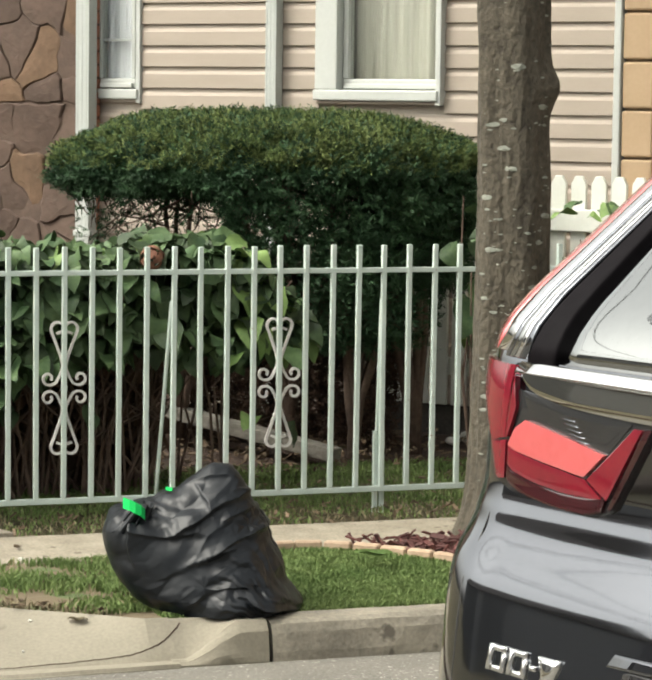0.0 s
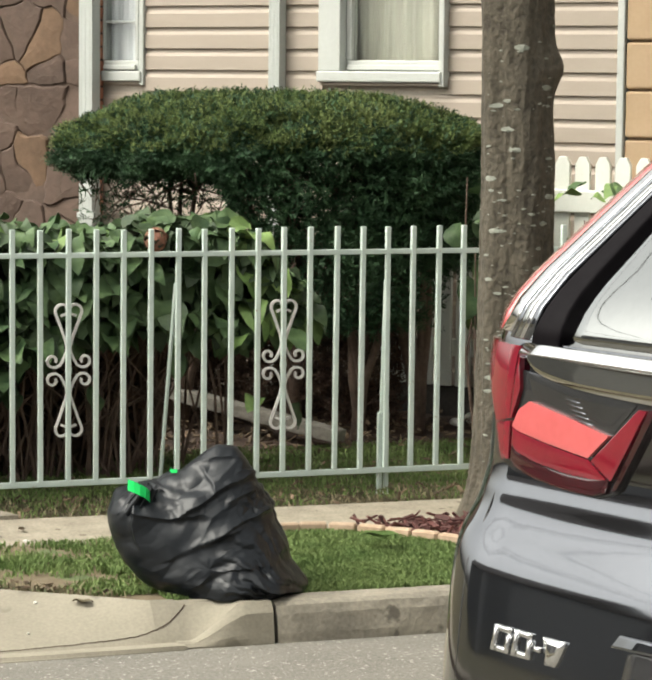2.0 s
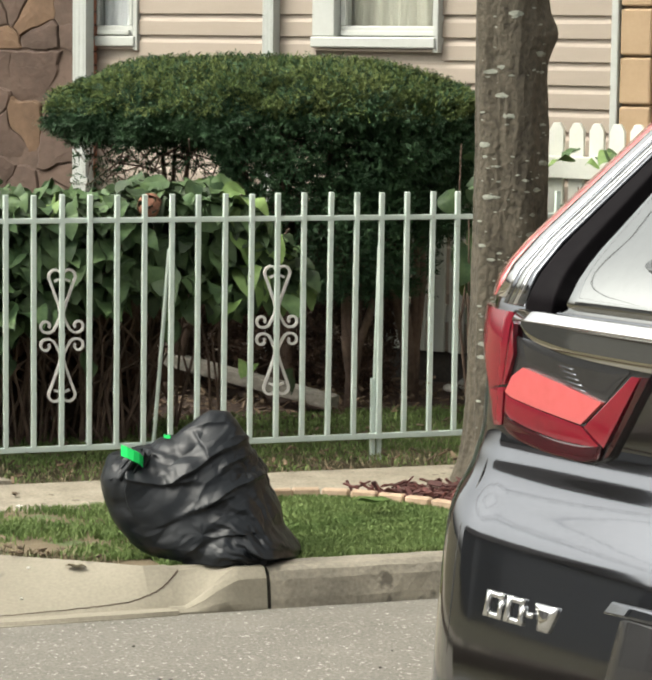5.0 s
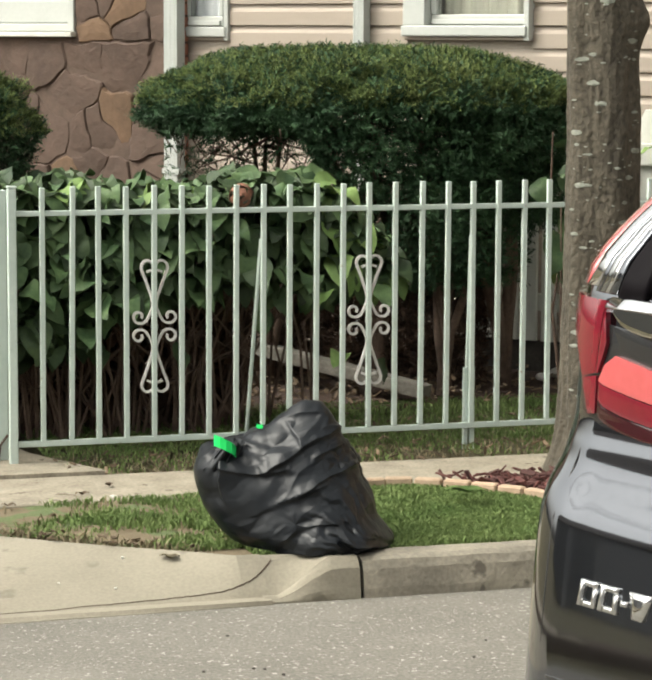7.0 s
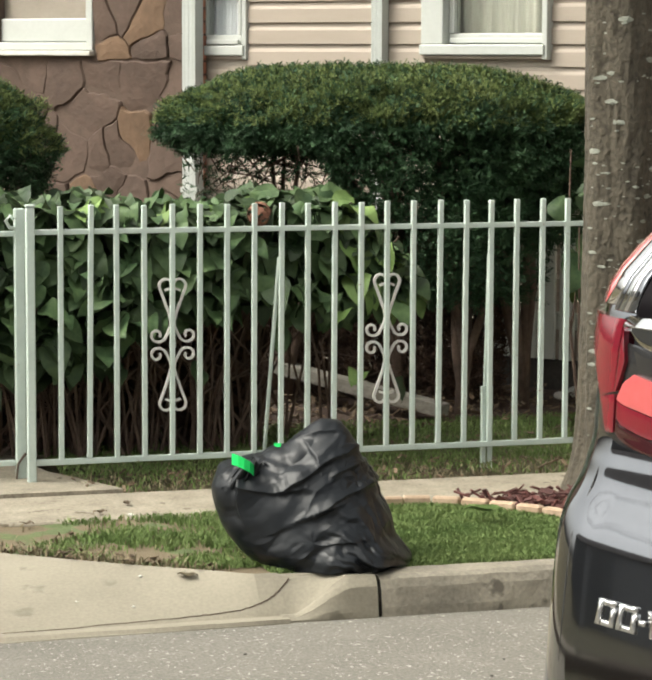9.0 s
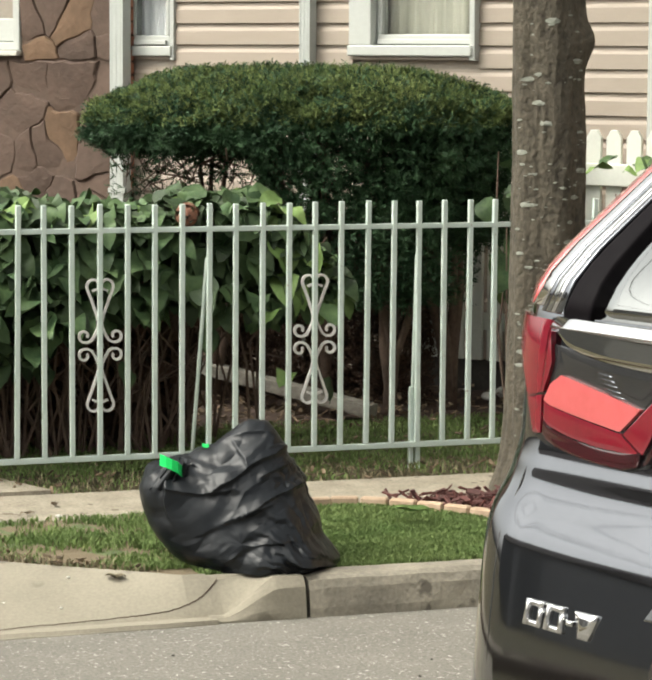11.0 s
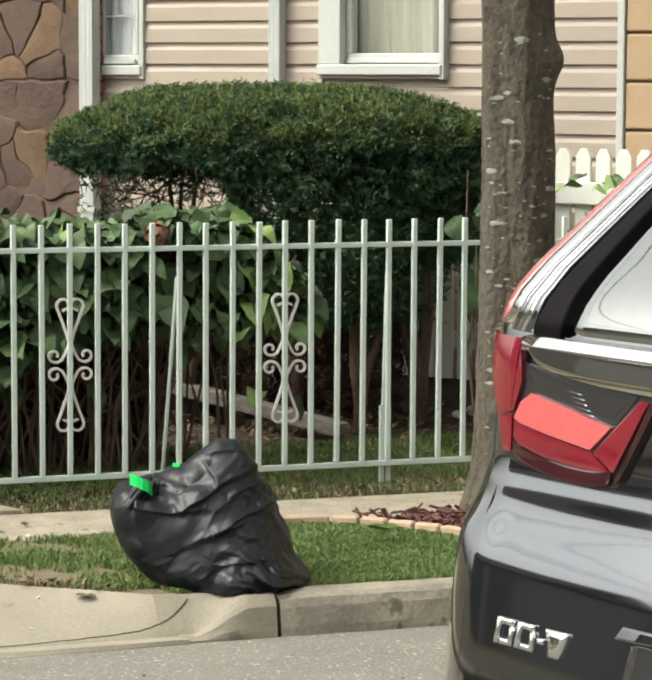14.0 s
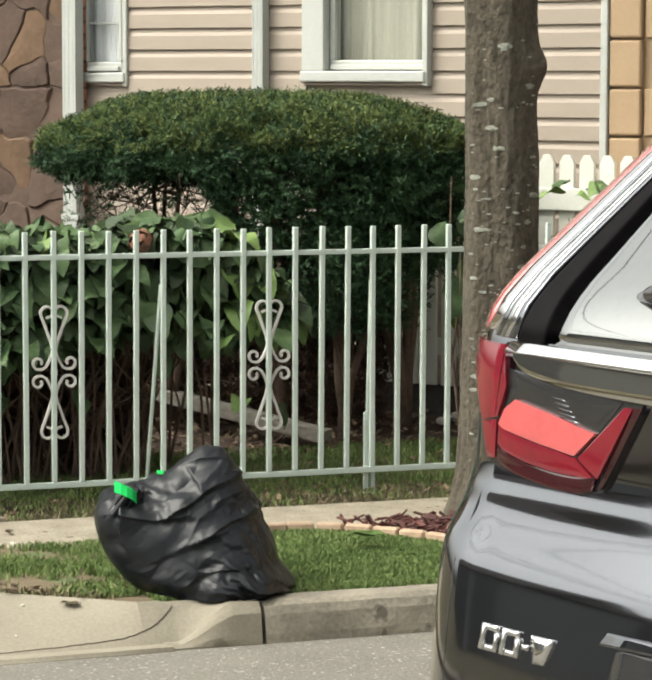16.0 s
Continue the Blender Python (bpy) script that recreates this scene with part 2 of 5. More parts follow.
def tube(points, radii, sides=8, bm=None):
    """A round bar along points."""
    bm = bm or bmesh.new()
    pts = [Vector(p) for p in points]
    rings = []
    up = Vector((0.31, 0.17, 0.93))
    for i, p in enumerate(pts):
        d = (pts[min(i + 1, len(pts) - 1)] - pts[max(i - 1, 0)]).normalized()
        a = d.cross(up)
        if a.length < 0.05:
            a = d.cross(Vector((1, 0, 0)))
        a.normalize()
        b = d.cross(a)
        r = radii[i] if hasattr(radii, "__len__") else radii
        rings.append([bm.verts.new(p + r * (math.cos(t) * a + math.sin(t) * b)) for t in (2 * math.pi * k / sides for k in range(sides))])
    for r0, r1 in zip(rings, rings[1:]):
        for k in range(sides):
            bm.faces.new((r0[k], r0[(k + 1) % sides], r1[(k + 1) % sides], r1[k]))
    bm.faces.new(rings[0][::-1])
    bm.faces.new(rings[-1])
    return bm


def soup(name, verts, faces, material, parent=None, label="", smooth=False):
    me = bpy.data.meshes.new(name)
    me.from_pydata([tuple(v) for v in verts], [], [tuple(f) for f in faces])
    return from_mesh(name, me, material, parent, label, None, smooth)


def fbm(x, y, z=0.0, octaves=4):
    return noise.fractal(Vector((x, y, z)), 1.0, 2.0, octaves)


rng = np.random.default_rng(7)

# ---- ground, street and verge ----
KERB_BACK, KERB_FRONT, ROAD = -1.775, -1.91, -0.165
WALK_FAR, WALK_NEAR = -0.27, -0.76


def lie(y):
    """Height of the made ground between garden and kerb, which falls gently to the street."""
    return 0.02 * y


def ground_sheet():
    def f(u, v):
        x = -60 + 120 * u
        ys = (-60, -14, -8.4, -8.2, -5, -1.93, -1.2, -0.9, -0.6, 2.5, 8, 60)
        k = v * (len(ys) - 1)
        i = min(int(k), len(ys) - 2)
        y = ys[i] + (ys[i + 1] - ys[i]) * (k - i)
        z = -0.27 if -8.28 <= y <= -0.85 else -0.06 + 0.02 * max(min(y, 3), -1.8)
        return (x, y, z)
    return grid(f, 24, 11)


tagged(part("ground", ground_sheet(), M_TURF), "worn soil and turf under the front gardens", "ground", kind="structure")


def road_sheet():
    def f(u, v):
        y = -8.3 + (8.3 + KERB_FRONT - 0.003) * v
        x = -30 + 60 * u
        crown = 0.06 * (1 - ((v - 0.5) / 0.5) ** 2)
        return (x, y, ROAD + crown)
    return grid(f, 60, 24)


tagged(part("road", road_sheet(), M_ASPHALT), "worn grey asphalt street with pale stone chips", "road", kind="structure")

# near side of the street, on which the camera stands
tagged(part("pavement_near", boxed(-30, -14, -0.3, 30, -8.3, -0.03, 0.02), M_TARMAC), "dark grey pavement on the near side", "pavement", kind="structure")

# kerb stones, the dropped wing and the apron
kerb = thing("kerb", pose(0, 0, 0), "weathered grey concrete kerb with a cracked joint", "kerb", kind="structure")


def kerb_run(x0, x1, seed):
    n = max(4, int((x1 - x0) / 0.05))
    prof = [(KERB_FRONT - 0.012, ROAD - 0.08), (KERB_FRONT - 0.010, ROAD + 0.03), (KERB_FRONT, -0.075), (KERB_FRONT + 0.012, -0.048),
            (KERB_FRONT + 0.035, -0.037), (KERB_BACK - 0.02, -0.035), (KERB_BACK, -0.038), (KERB_BACK, -0.2)]
    bm = bmesh.new()
    rows = []
    for i in range(n + 1):
        x = x0 + (x1 - x0) * i / n
        end = 0.006 * (i in (0, n))
        rows.append([bm.verts.new((x, y + 0.006 * fbm(x * 6, k, seed) + end * (k < 5), z + 0.005 * fbm(x * 5, k + 9, seed) - end * (1 < k < 7))) for k, (y, z) in enumerate(prof)])
    for a, b in zip(rows, rows[1:]):
        for k in range(len(prof) - 1):
            bm.faces.new((a[k], a[k + 1], b[k + 1], b[k]))
    bm.faces.new(rows[0])
    bm.faces.new(rows[-1][::-1])
    bmesh.ops.recalc_face_normals(bm, faces=bm.faces[:])
    return bm


JOINT = 2.555
for k, (a, b) in enumerate(((JOINT + 0.008, 5.6), (5.612, 8.6), (8.612, 30.0))):
    part("kerb_stone", kerb_run(a, b, k), M_KERB, kerb)


def wing():
    """The kerb's end, which runs down to the dropped apron."""
    def f(u, v):
        x = 2.235 + (JOINT - 0.006 - 2.235) * u
        t = min(1.0, max(0.0, (x - 2.285) / 0.17))
        h = 0.6 * t + 0.4 * t * t * (3 - 2 * t)
        top = -0.150 + (0.113) * h
        prof = [(KERB_FRONT - 0.012, ROAD - 0.08), (KERB_FRONT - 0.012, ROAD + 0.006), (KERB_FRONT + 0.0, top - 0.03 * h), (KERB_FRONT + 0.03, top + 0.004), (KERB_BACK - 0.02, -0.050 + 0.013 * h), (KERB_BACK, -0.036), (KERB_BACK, -0.25)]
        k = v * (len(prof) - 1)
        i = min(int(k), len(prof) - 2)
        y = prof[i][0] + (prof[i + 1][0] - prof[i][0]) * (k - i)
        z = prof[i][1] + (prof[i + 1][1] - prof[i][1]) * (k - i)
        return (x, y + 0.004 * fbm(x * 6, v * 8, 3), z + 0.003 * fbm(x * 6, v * 8, 5))
    return grid(f, 48, 36)


part("kerb_wing", wing(), M_CONCRETE, kerb)


def apron_edge(x):
    """Far edge of the apron."""
    return max(KERB_BACK, -1.18 - 0.81 * max(0.0, x - 1.436))


def apron_front(x):
    """Street edge of the apron, which runs out a little over the gutter."""
    return KERB_FRONT - 0.028 - 0.047 * max(0.0, 2.25 - x)


def apron_z(x, y):
    far = apron_edge(x)
    t = min(1.0, max(0.0, (y - KERB_FRONT - 0.03) / (far - KERB_FRONT - 0.03)))
    return -0.150 + 0.118 * t ** 0.85


def apron_sheet():
    def f(u, v):
        x = -3.0 + 5.255 * (1 - (1 - u) ** 1.6)
        far = apron_edge(x)
        near = apron_front(x)
        y = near + (far - near) * v
        z = -0.20 if v == 0 else apron_z(x, y) - 0.010 * (v < 0.04)
        return (x, y + 0.006 * fbm(x * 5, 1) * (v == 0), z + 0.003 * fbm(x * 2, y * 2, 1))
    return grid(f, 70, 60)


apron = thing("driveway_apron", pose(0, 0, 0), "pale sloping concrete driveway apron with hairline cracks", "driveway apron", kind="structure")
part("slab", apron_sheet(), M_CONCRETE, apron)
crack_pts = [(2.288, -1.795), (2.262, -1.815), (2.225, -1.838), (2.18, -1.853), (2.12, -1.860), (1.98, -1.863), (1.683, -1.872), (1.314, -1.894)]
fine_pts = []
for (x0, y0), (x1, y1) in zip(crack_pts, crack_pts[1:]):
    for k in range(10):
        x, y = x0 + (x1 - x0) * k / 10, y0 + (y1 - y0) * k / 10 + 0.005 * fbm(x0 * 9 + k * 0.7, 4)
        fine_pts.append((x, y, apron_z(x, y) + 0.0015))
part("crack", tube(fine_pts, [0.0024 * (1 - 0.55 * min(1, k / 60)) for k in range(len(fine_pts))], 5), M_SOIL, apron)


# pavement flags, one by one
pavement = thing("pavement", pose(0, 0, 0), "gritty concrete pavement between garden and verge", "pavement", kind="structure")
bm_base = boxed(-20, WALK_NEAR - 0.02, -0.2, 30, WALK_FAR + 0.02, -0.04)
part("pavement_bed", bm_base, M_SOIL, pavement)
x = -6.1
while x < 9:
    w = 1.49
    bm = boxed(x + 0.006, WALK_NEAR + 0.012 * fbm(x, 2), -0.09, x + w - 0.006, WALK_FAR + 0.02 * fbm(x, 7), -0.012, 0.006, 1)
    for vtx in bm.verts:
        if vtx.co.z > -0.05:
            vtx.co.z += lie(vtx.co.y) + 0.006
    part("flag", bm, M_WALK, pavement)
    x += w
# path from the gate
tagged(part("garden_path", prism([(0.9, WALK_FAR + 0.004), (2.10, WALK_FAR + 0.004), (1.90, 0.22), (1.86, 0.5), (1.86, 3.2), (0.9, 3.2)], -0.1, 0.002, lambda a, b, c: (a, b, c)), M_WALK), "grey concrete garden path through the gate", "path", kind="structure")


# grass, straw and mulch
def blades(name, n, area, height, material, label, lean=0.5, width=0.0035, thick=None):
    verts, faces = [], []
    made = 0
    while made < n:
        x, y = area()
        if thick and rng.random() > thick(x, y):
            made += 0.25
            continue
        made += 1
        h = height * (0.45 + 0.8 * rng.random())
        a = rng.random() * 6.283
        l = lean * h * rng.random()
        b = rng.random() * 6.283
        wx, wy = width * math.cos(a), width * math.sin(a)
        dx, dy = l * math.cos(b), l * math.sin(b)
        z = lie(y) - 0.012
        k = len(verts)
        verts += [(x - wx, y - wy, z), (x + wx, y + wy, z), (x + dx * 0.4 + wx * 0.8, y + dy * 0.4 + wy * 0.8, z + h * 0.62), (x + dx * 0.4 - wx * 0.8, y + dy * 0.4 - wy * 0.8, z + h * 0.62), (x + dx, y + dy, z + h * 0.95)]
        faces += [(k, k + 1, k + 2, k + 3), (k + 3, k + 2, k + 4)]
    return tagged(soup(name, verts, faces, material), label, name.split(".")[0].replace("_", " "), kind="stuff")


def patch(x0, x1, y0, y1):
    return lambda: (x0 + (x1 - x0) * rng.random(), y0 + (y1 - y0) * rng.random())


def edging_y(x):
    """Curved front edge of the tree's mulch bed."""
    return WALK_NEAR + 0.03 - 0.62 * max(0.0, (x - 3.05) / 0.62) ** 1.7


verge_soil = tagged(part("verge_soil", grid(lambda u, v: (1.5 + 6 * u, KERB_BACK + 0.001 + (WALK_NEAR + 0.01 - KERB_BACK) * v, (lie(KERB_BACK + (WALK_NEAR - KERB_BACK) * v) - 0.014 + 0.008 * fbm(u * 30, v * 9)) if KERB_BACK + (WALK_NEAR - KERB_BACK) * v > apron_edge(1.5 + 6 * u) else -0.22), 120, 20), M_SWARD), "matted turf of the grass verge", "soil", kind="structure")
blades("verge_grass", 90000, patch(2.25, 5.2, KERB_BACK + 0.01, WALK_NEAR + 0.01), 0.017, M_GRASS, "short green verge grass beside the kerb", lean=0.9, width=0.0026, thick=lambda x, y: 1.0 if (y > apron_edge(x) + 0.03 and y < edging_y(x) - 0.01) else 0.0)
blades("verge_grass", 15000, patch(1.50, 2.40, -1.62, WALK_NEAR + 0.02), 0.022, M_GRASS, "thin patchy verge grass beside the apron", lean=0.9, width=0.0025, thick=lambda x, y: 0.0 if y < apron_edge(x) + 0.05 else min(1.0, max(0.0, -0.05 + (x - 1.6) * 1.0 + 0.9 * fbm(x * 4, y * 4))))
blades("dry_grass", 2000, patch(1.3, 2.42, -1.66, WALK_NEAR - 0.02), 0.03, M_STRAW, "dry straw-coloured grass along the apron", lean=1.6, thick=lambda x, y: 1.0 if 0.0 < y - apron_edge(x) < 0.10 else 0.03 * (y > apron_edge(x)))
blades("strip_grass", 30000, patch(1.95, 5.0, WALK_FAR + 0.01, 1.12), 0.019, M_GRASS, "thin grass under the iron fence", lean=0.9, width=0.0028, thick=lambda x, y: min(1, max(0.03, 0.55 + 0.7 * fbm(x * 3, y * 3 + 5) + (0.4 if y > 0.12 else -0.15))))
blades("strip_straw", 4200, patch(1.95, 5.0, WALK_FAR, 0.7), 0.022, M_STRAW, "dry clippings under the iron fence", lean=1.8, width=0.0028, thick=lambda x, y: 0.55 if y < 0.08 else 0.15)


def chips(name, n, area, size, material, label, keep, z_up=0.0):
    verts, faces = [], []
    made = 0
    while made < n:
        x, y = area()
        made += 1
        if not keep(x, y):
            continue
        m = pose(x, y, lie(y) + 0.004 + z_up * rng.random(), rng.normal() * 22, rng.normal() * 22, rng.random() * 360)
        l, w, t = size * (0.5 + rng.random()), size * 0.38 * (0.5 + rng.random()), size * 0.13
        k = len(verts)
        verts += [m @ Vector((sx * l / 2, sy * w / 2, sz * t / 2)) for sx in (-1, 1) for sy in (-1, 1) for sz in (-1, 1)]
        faces += [tuple(k + i for i in q) for q in ((0, 1, 3, 2), (4, 6, 7, 5), (0, 4, 5, 1), (2, 3, 7, 6), (0, 2, 6, 4), (1, 5, 7, 3))]
    return tagged(soup(name, verts, faces, material), label, name.replace("_", " "), kind="stuff")


chips("red_mulch", 2600, patch(3.22, 4.9, -1.6, WALK_NEAR + 0.01), 0.045, M_MULCH, "dyed red bark mulch round the street tree", lambda x, y: y > edging_y(x) + 0.02, 0.03)
chips("leaf_litter", 600, patch(1.95, 5.0, WALK_FAR - 0.05, 1.3), 0.028, M_DRYLEAF, "brown leaf litter along the fence", lambda x, y: rng.random() < (0.9 if y < 0.05 or y > 0.8 else 0.25), 0.012)
chips("apron_litter", 420, patch(1.2, 2.5, -1.66, -0.95), 0.022, M_DRYLEAF, "brown leaf litter along the apron", lambda x, y: -0.02 < y - apron_edge(x) < 0.10, 0.012)

edging = thing("bed_edging", pose(0, 0, 0), "curved row of pale bricks edging the mulch bed", "edging", kind="structure")
x = 2.98
while x < 3.95:
    y = edging_y(x)
    a = math.degrees(math.atan2(edging_y(x + 0.02) - y, 0.02))
    part("brick", boxed(-0.05, -0.02, -0.04, 0.05, 0.02, 0.022, 0.006, 1), M_BRICK, edging, m=pose(x, y, lie(y), 0, 0, a))
    x += 0.105 * math.cos(math.radians(a))

# garden bed behind the fence
tagged(part("garden_bed", grid(lambda u, v: (1.7 + 5 * u, 1.0 + 4.5 * v, 0.004 + 0.05 * min(1, v * 6) + 0.018 * fbm(u * 22, v * 20)), 80, 60), M_SOIL), "dark soil bed behind the fence", "soil", kind="structure")
chips("bed_litter", 1300, patch(1.9, 4.9, 1.0, 2.4), 0.035, M_DRYLEAF, "brown dead leaves on the garden bed", lambda x, y: True, 0.05)

# ---- the house, in its own frame: x along the wall, y into the house ----
PHI, WALL_D = -51.168, 4.814
HOUSE = pose(0, 0, 0, 0, 0, PHI) @ pose(0, WALL_D, 0)
COURSE, FIRST = 0.107, 1.9836
house = thing("house", HOUSE, "house with pink-beige vinyl siding and brown stone veneer", "house")


def siding(u0, u1, z0, z1):
    """Dutch-lap courses: each board leans out to its foot, with a scooped head."""
    prof = []
    k0, k1 = math.ceil((z0 - FIRST) / COURSE), math.floor((z1 - FIRST) / COURSE)
    for k in range(k0, k1):
        z = FIRST + k * COURSE
        prof += [(0.004, z), (-0.012, z + 0.001), (-0.014, z + 0.004), (-0.013, z + 0.070), (-0.009, z + 0.078), (-0.001, z + 0.088), (0.002, z + COURSE - 0.004)]
    bm = bmesh.new()
    a = [bm.verts.new((u0, y, z)) for y, z in prof]
    b = [bm.verts.new((u1, y, z)) for y, z in prof]
    for i in range(len(prof) - 1):
        bm.faces.new((a[i], b[i], b[i + 1], a[i + 1]))
    return bm


WIN = (0.748, 1.450, 1.612, 2.95)       # large window: outer frame
SWIN = (-0.576, -0.316, 1.605, 2.75)    # small window
STONE_END = -0.577
BASE, TOP = -0.05, 5.2
for k, (a, b, c, d) in enumerate(((STONE_END, SWIN[1], BASE, SWIN[2]), (STONE_END, SWIN[1], SWIN[3], TOP), (SWIN[1], WIN[0], BASE, TOP), (WIN[0], WIN[1], BASE, WIN[2]), (WIN[0], WIN[1], WIN[3], TOP), (WIN[1], 2.34, BASE, TOP))):
    part("siding", siding(a, b, c, d), M_SIDING, house)
# the wall behind the boards, with openings through it
for a, b, c, d in ((-8, SWIN[0], -0.2, TOP), (SWIN[0], SWIN[1], -0.2, SWIN[2]), (SWIN[0], SWIN[1], SWIN[3], TOP), (SWIN[1], WIN[0], -0.2, TOP), (WIN[0], WIN[1], -0.2, WIN[2]), (WIN[0], WIN[1], WIN[3], TOP), (WIN[1], 2.34, -0.2, TOP)):
    part("wall", boxed(a, 0.005, c, b, 0.22, d), M_STUCCO, house)
part("back_wall", boxed(-8, 6.0, -0.2, 2.34, 6.2, TOP), M_STUCCO, house)
part("side_wall", boxed(2.14, 0.22, -0.2, 2.34, 6.0, TOP), M_STUCCO, house)
part("side_wall", boxed(-8, 0.22, -0.2, -7.8, 6.0, TOP), M_STUCCO, house)
part("roof", prism([(-0.5, TOP - 0.1), (3.1, TOP + 1.9), (6.7, TOP - 0.1), (6.7, TOP - 0.22), (-0.5, TOP - 0.22)], -8.3, 2.4, lambda a, b, c: (c, a, b)), M_ROOF, house)
part("corner_trim", boxed(2.338, -0.03, BASE, 2.374, 0.06, TOP, 0.004, 1), M_WHITE, house)


def window(u0, u1, z0, z1, casing, left_casing, curtain, label, sash_bar=None, face=-0.055, stile=0.03, fwd=0.0):
    w = new("window")
    w["label"] = label
    w.parent = house
    # outer casing: the frame stands proud of the boards, with sloping sides
    part("window_sill", boxed(u0 - 0.004, face - 0.012, z0, u1 - 0.012, 0.02, z0 + 0.052, 0.007), M_WHITE, w)
    part("sill_lip", boxed(u0 + 0.0, face + 0.012, z0 - 0.017, u1, 0.01, z0 - 0.002, 0.003, 1), M_SIDING, w)
    part("casing", boxed(u1 - casing, face, z0 - 0.02, u1, 0.06, z1, 0.005), M_WHITE, w)
    if left_casing > 0.01:
        part("casing", boxed(u0, face, z0 + 0.053, u0 + left_casing, 0.06, z1, 0.005), M_WHITE, w)
    part("head", boxed(u0 + left_casing, face, z1 - 0.06, u1 - casing, 0.06, z1, 0.004), M_WHITE, w)
    a, b = u0 + left_casing + 0.002, u1 - casing - 0.002
    # recessed sash
    s = part("sash", boxed(a, 0.005 - fwd, z0 + 0.054, b, 0.06, z0 + 0.105, 0.006), M_WHITE, w)
    part("sash_rail", boxed(a + 0.01, -0.014 - fwd, z0 + 0.058, b - 0.012, 0.004 - fwd, z0 + 0.082, 0.004), M_WHITE, w)
    part("sash_stile", boxed(a, 0.0 - fwd, z0 + 0.106, a + stile, 0.06, z1 - 0.061, 0.005), M_WHITE, w)
    part("sash_stile", boxed(b - 0.022, 0.0 - fwd, z0 + 0.106, b, 0.06, z1 - 0.061, 0.005), M_WHITE, w)
    g = part("pane", boxed(a + stile, 0.028 - fwd, z0 + 0.105, b - 0.022, 0.032 - fwd, z1 - 0.06), M_PANE, w)
    g.visible_shadow = False
    if sash_bar:
        part("muntin", boxed(a + stile, 0.02 - fwd, sash_bar, b - 0.022, 0.04 - fwd, sash_bar + 0.012, 0.002, 1), M_SPOUT, w)
    n = 46
    part("curtain", grid(lambda u, v: (a - 0.16 + (b - a + 0.2) * u, 0.10 - 2.2 * fwd + 0.012 * math.sin(u * 38) + 0.01 * math.sin(u * 91 + 2 * v) + 0.012 * fbm(u * 6, v * 3), z0 - 0.05 + (z1 - z0 + 0.1) * v), n, 6), curtain, w, smooth=True)
    return w


window(*WIN, 0.030, 0.125, M_CURTAIN, "white vinyl window with a drawn cream curtain")
window(*SWIN, 0.028, 0.004, M_SHEER, "narrow white window with a sheer curtain", sash_bar=1.90, face=-0.03, stile=0.004, fwd=0.03)
part("room_dark", boxed(-7.7, 1.4, 0.1, 2.1, 1.45, TOP), M_STUCCO, house)


def spout(u0, u1, y0, y1, label):
    d = new("downspout")
    d["label"] = label
    d.parent = house
    out = []
    n = 6
    w = u1 - u0
    for i in range(n):
        out += [(u0 + w * i / n, y0 + (0.0015 if i % 2 else 0.0)), (u0 + w * (i + 1) / n - 0.002, y0 + (0.0015 if i % 2 else 0.0))]
    out += [(u1, y1), (u0, y1)]
    part("pipe", prism(out, 0.06, TOP - 0.2, lambda a, b, c: (a, b, c)), M_SPOUT, d)
    for z in (0.9, 2.3):
        part("strap", boxed(u0 - 0.012, y0 - 0.004, z, u1 + 0.012, y1 - 0.001, z + 0.03, 0.002, 1), M_SPOUT, d)
    return d


spout(0.474, 0.537, -0.075, -0.016, "pale painted downspout on the siding")
spout(-0.644, -0.560, -0.135, -0.068, "pale painted downspout at the corner of the stone")

# stone veneer: irregular stones set in dark mortar
part("mortar_bed", boxed(-8, -0.053, -0.2, -1.96, 0.004, TOP), M_MORTAR, house)
part("mortar_bed", boxed(-1.96, -0.053, -0.2, -1.285, 0.004, 1.60), M_MORTAR, house)
part("mortar_bed", boxed(-1.96, -0.053, 2.85, -1.285, 0.004, TOP), M_MORTAR, house)
part("mortar_bed", boxed(-1.285, -0.053, -0.2, STONE_END - 0.02, 0.004, TOP), M_MORTAR, house)


def clip(poly, nx, ny, c):
    """Keeps the side of a polygon where nx*x + ny*y <= c."""
    out = []
    for i, p in enumerate(poly):
        q = poly[(i + 1) % len(poly)]
        dp, dq = nx * p[0] + ny * p[1] - c, nx * q[0] + ny * q[1] - c
        if dp <= 0:
            out.append(p)
        if dp * dq < 0:
            t = dp / (dp - dq)
            out.append((p[0] + t * (q[0] - p[0]), p[1] + t * (q[1] - p[1])))
    return out


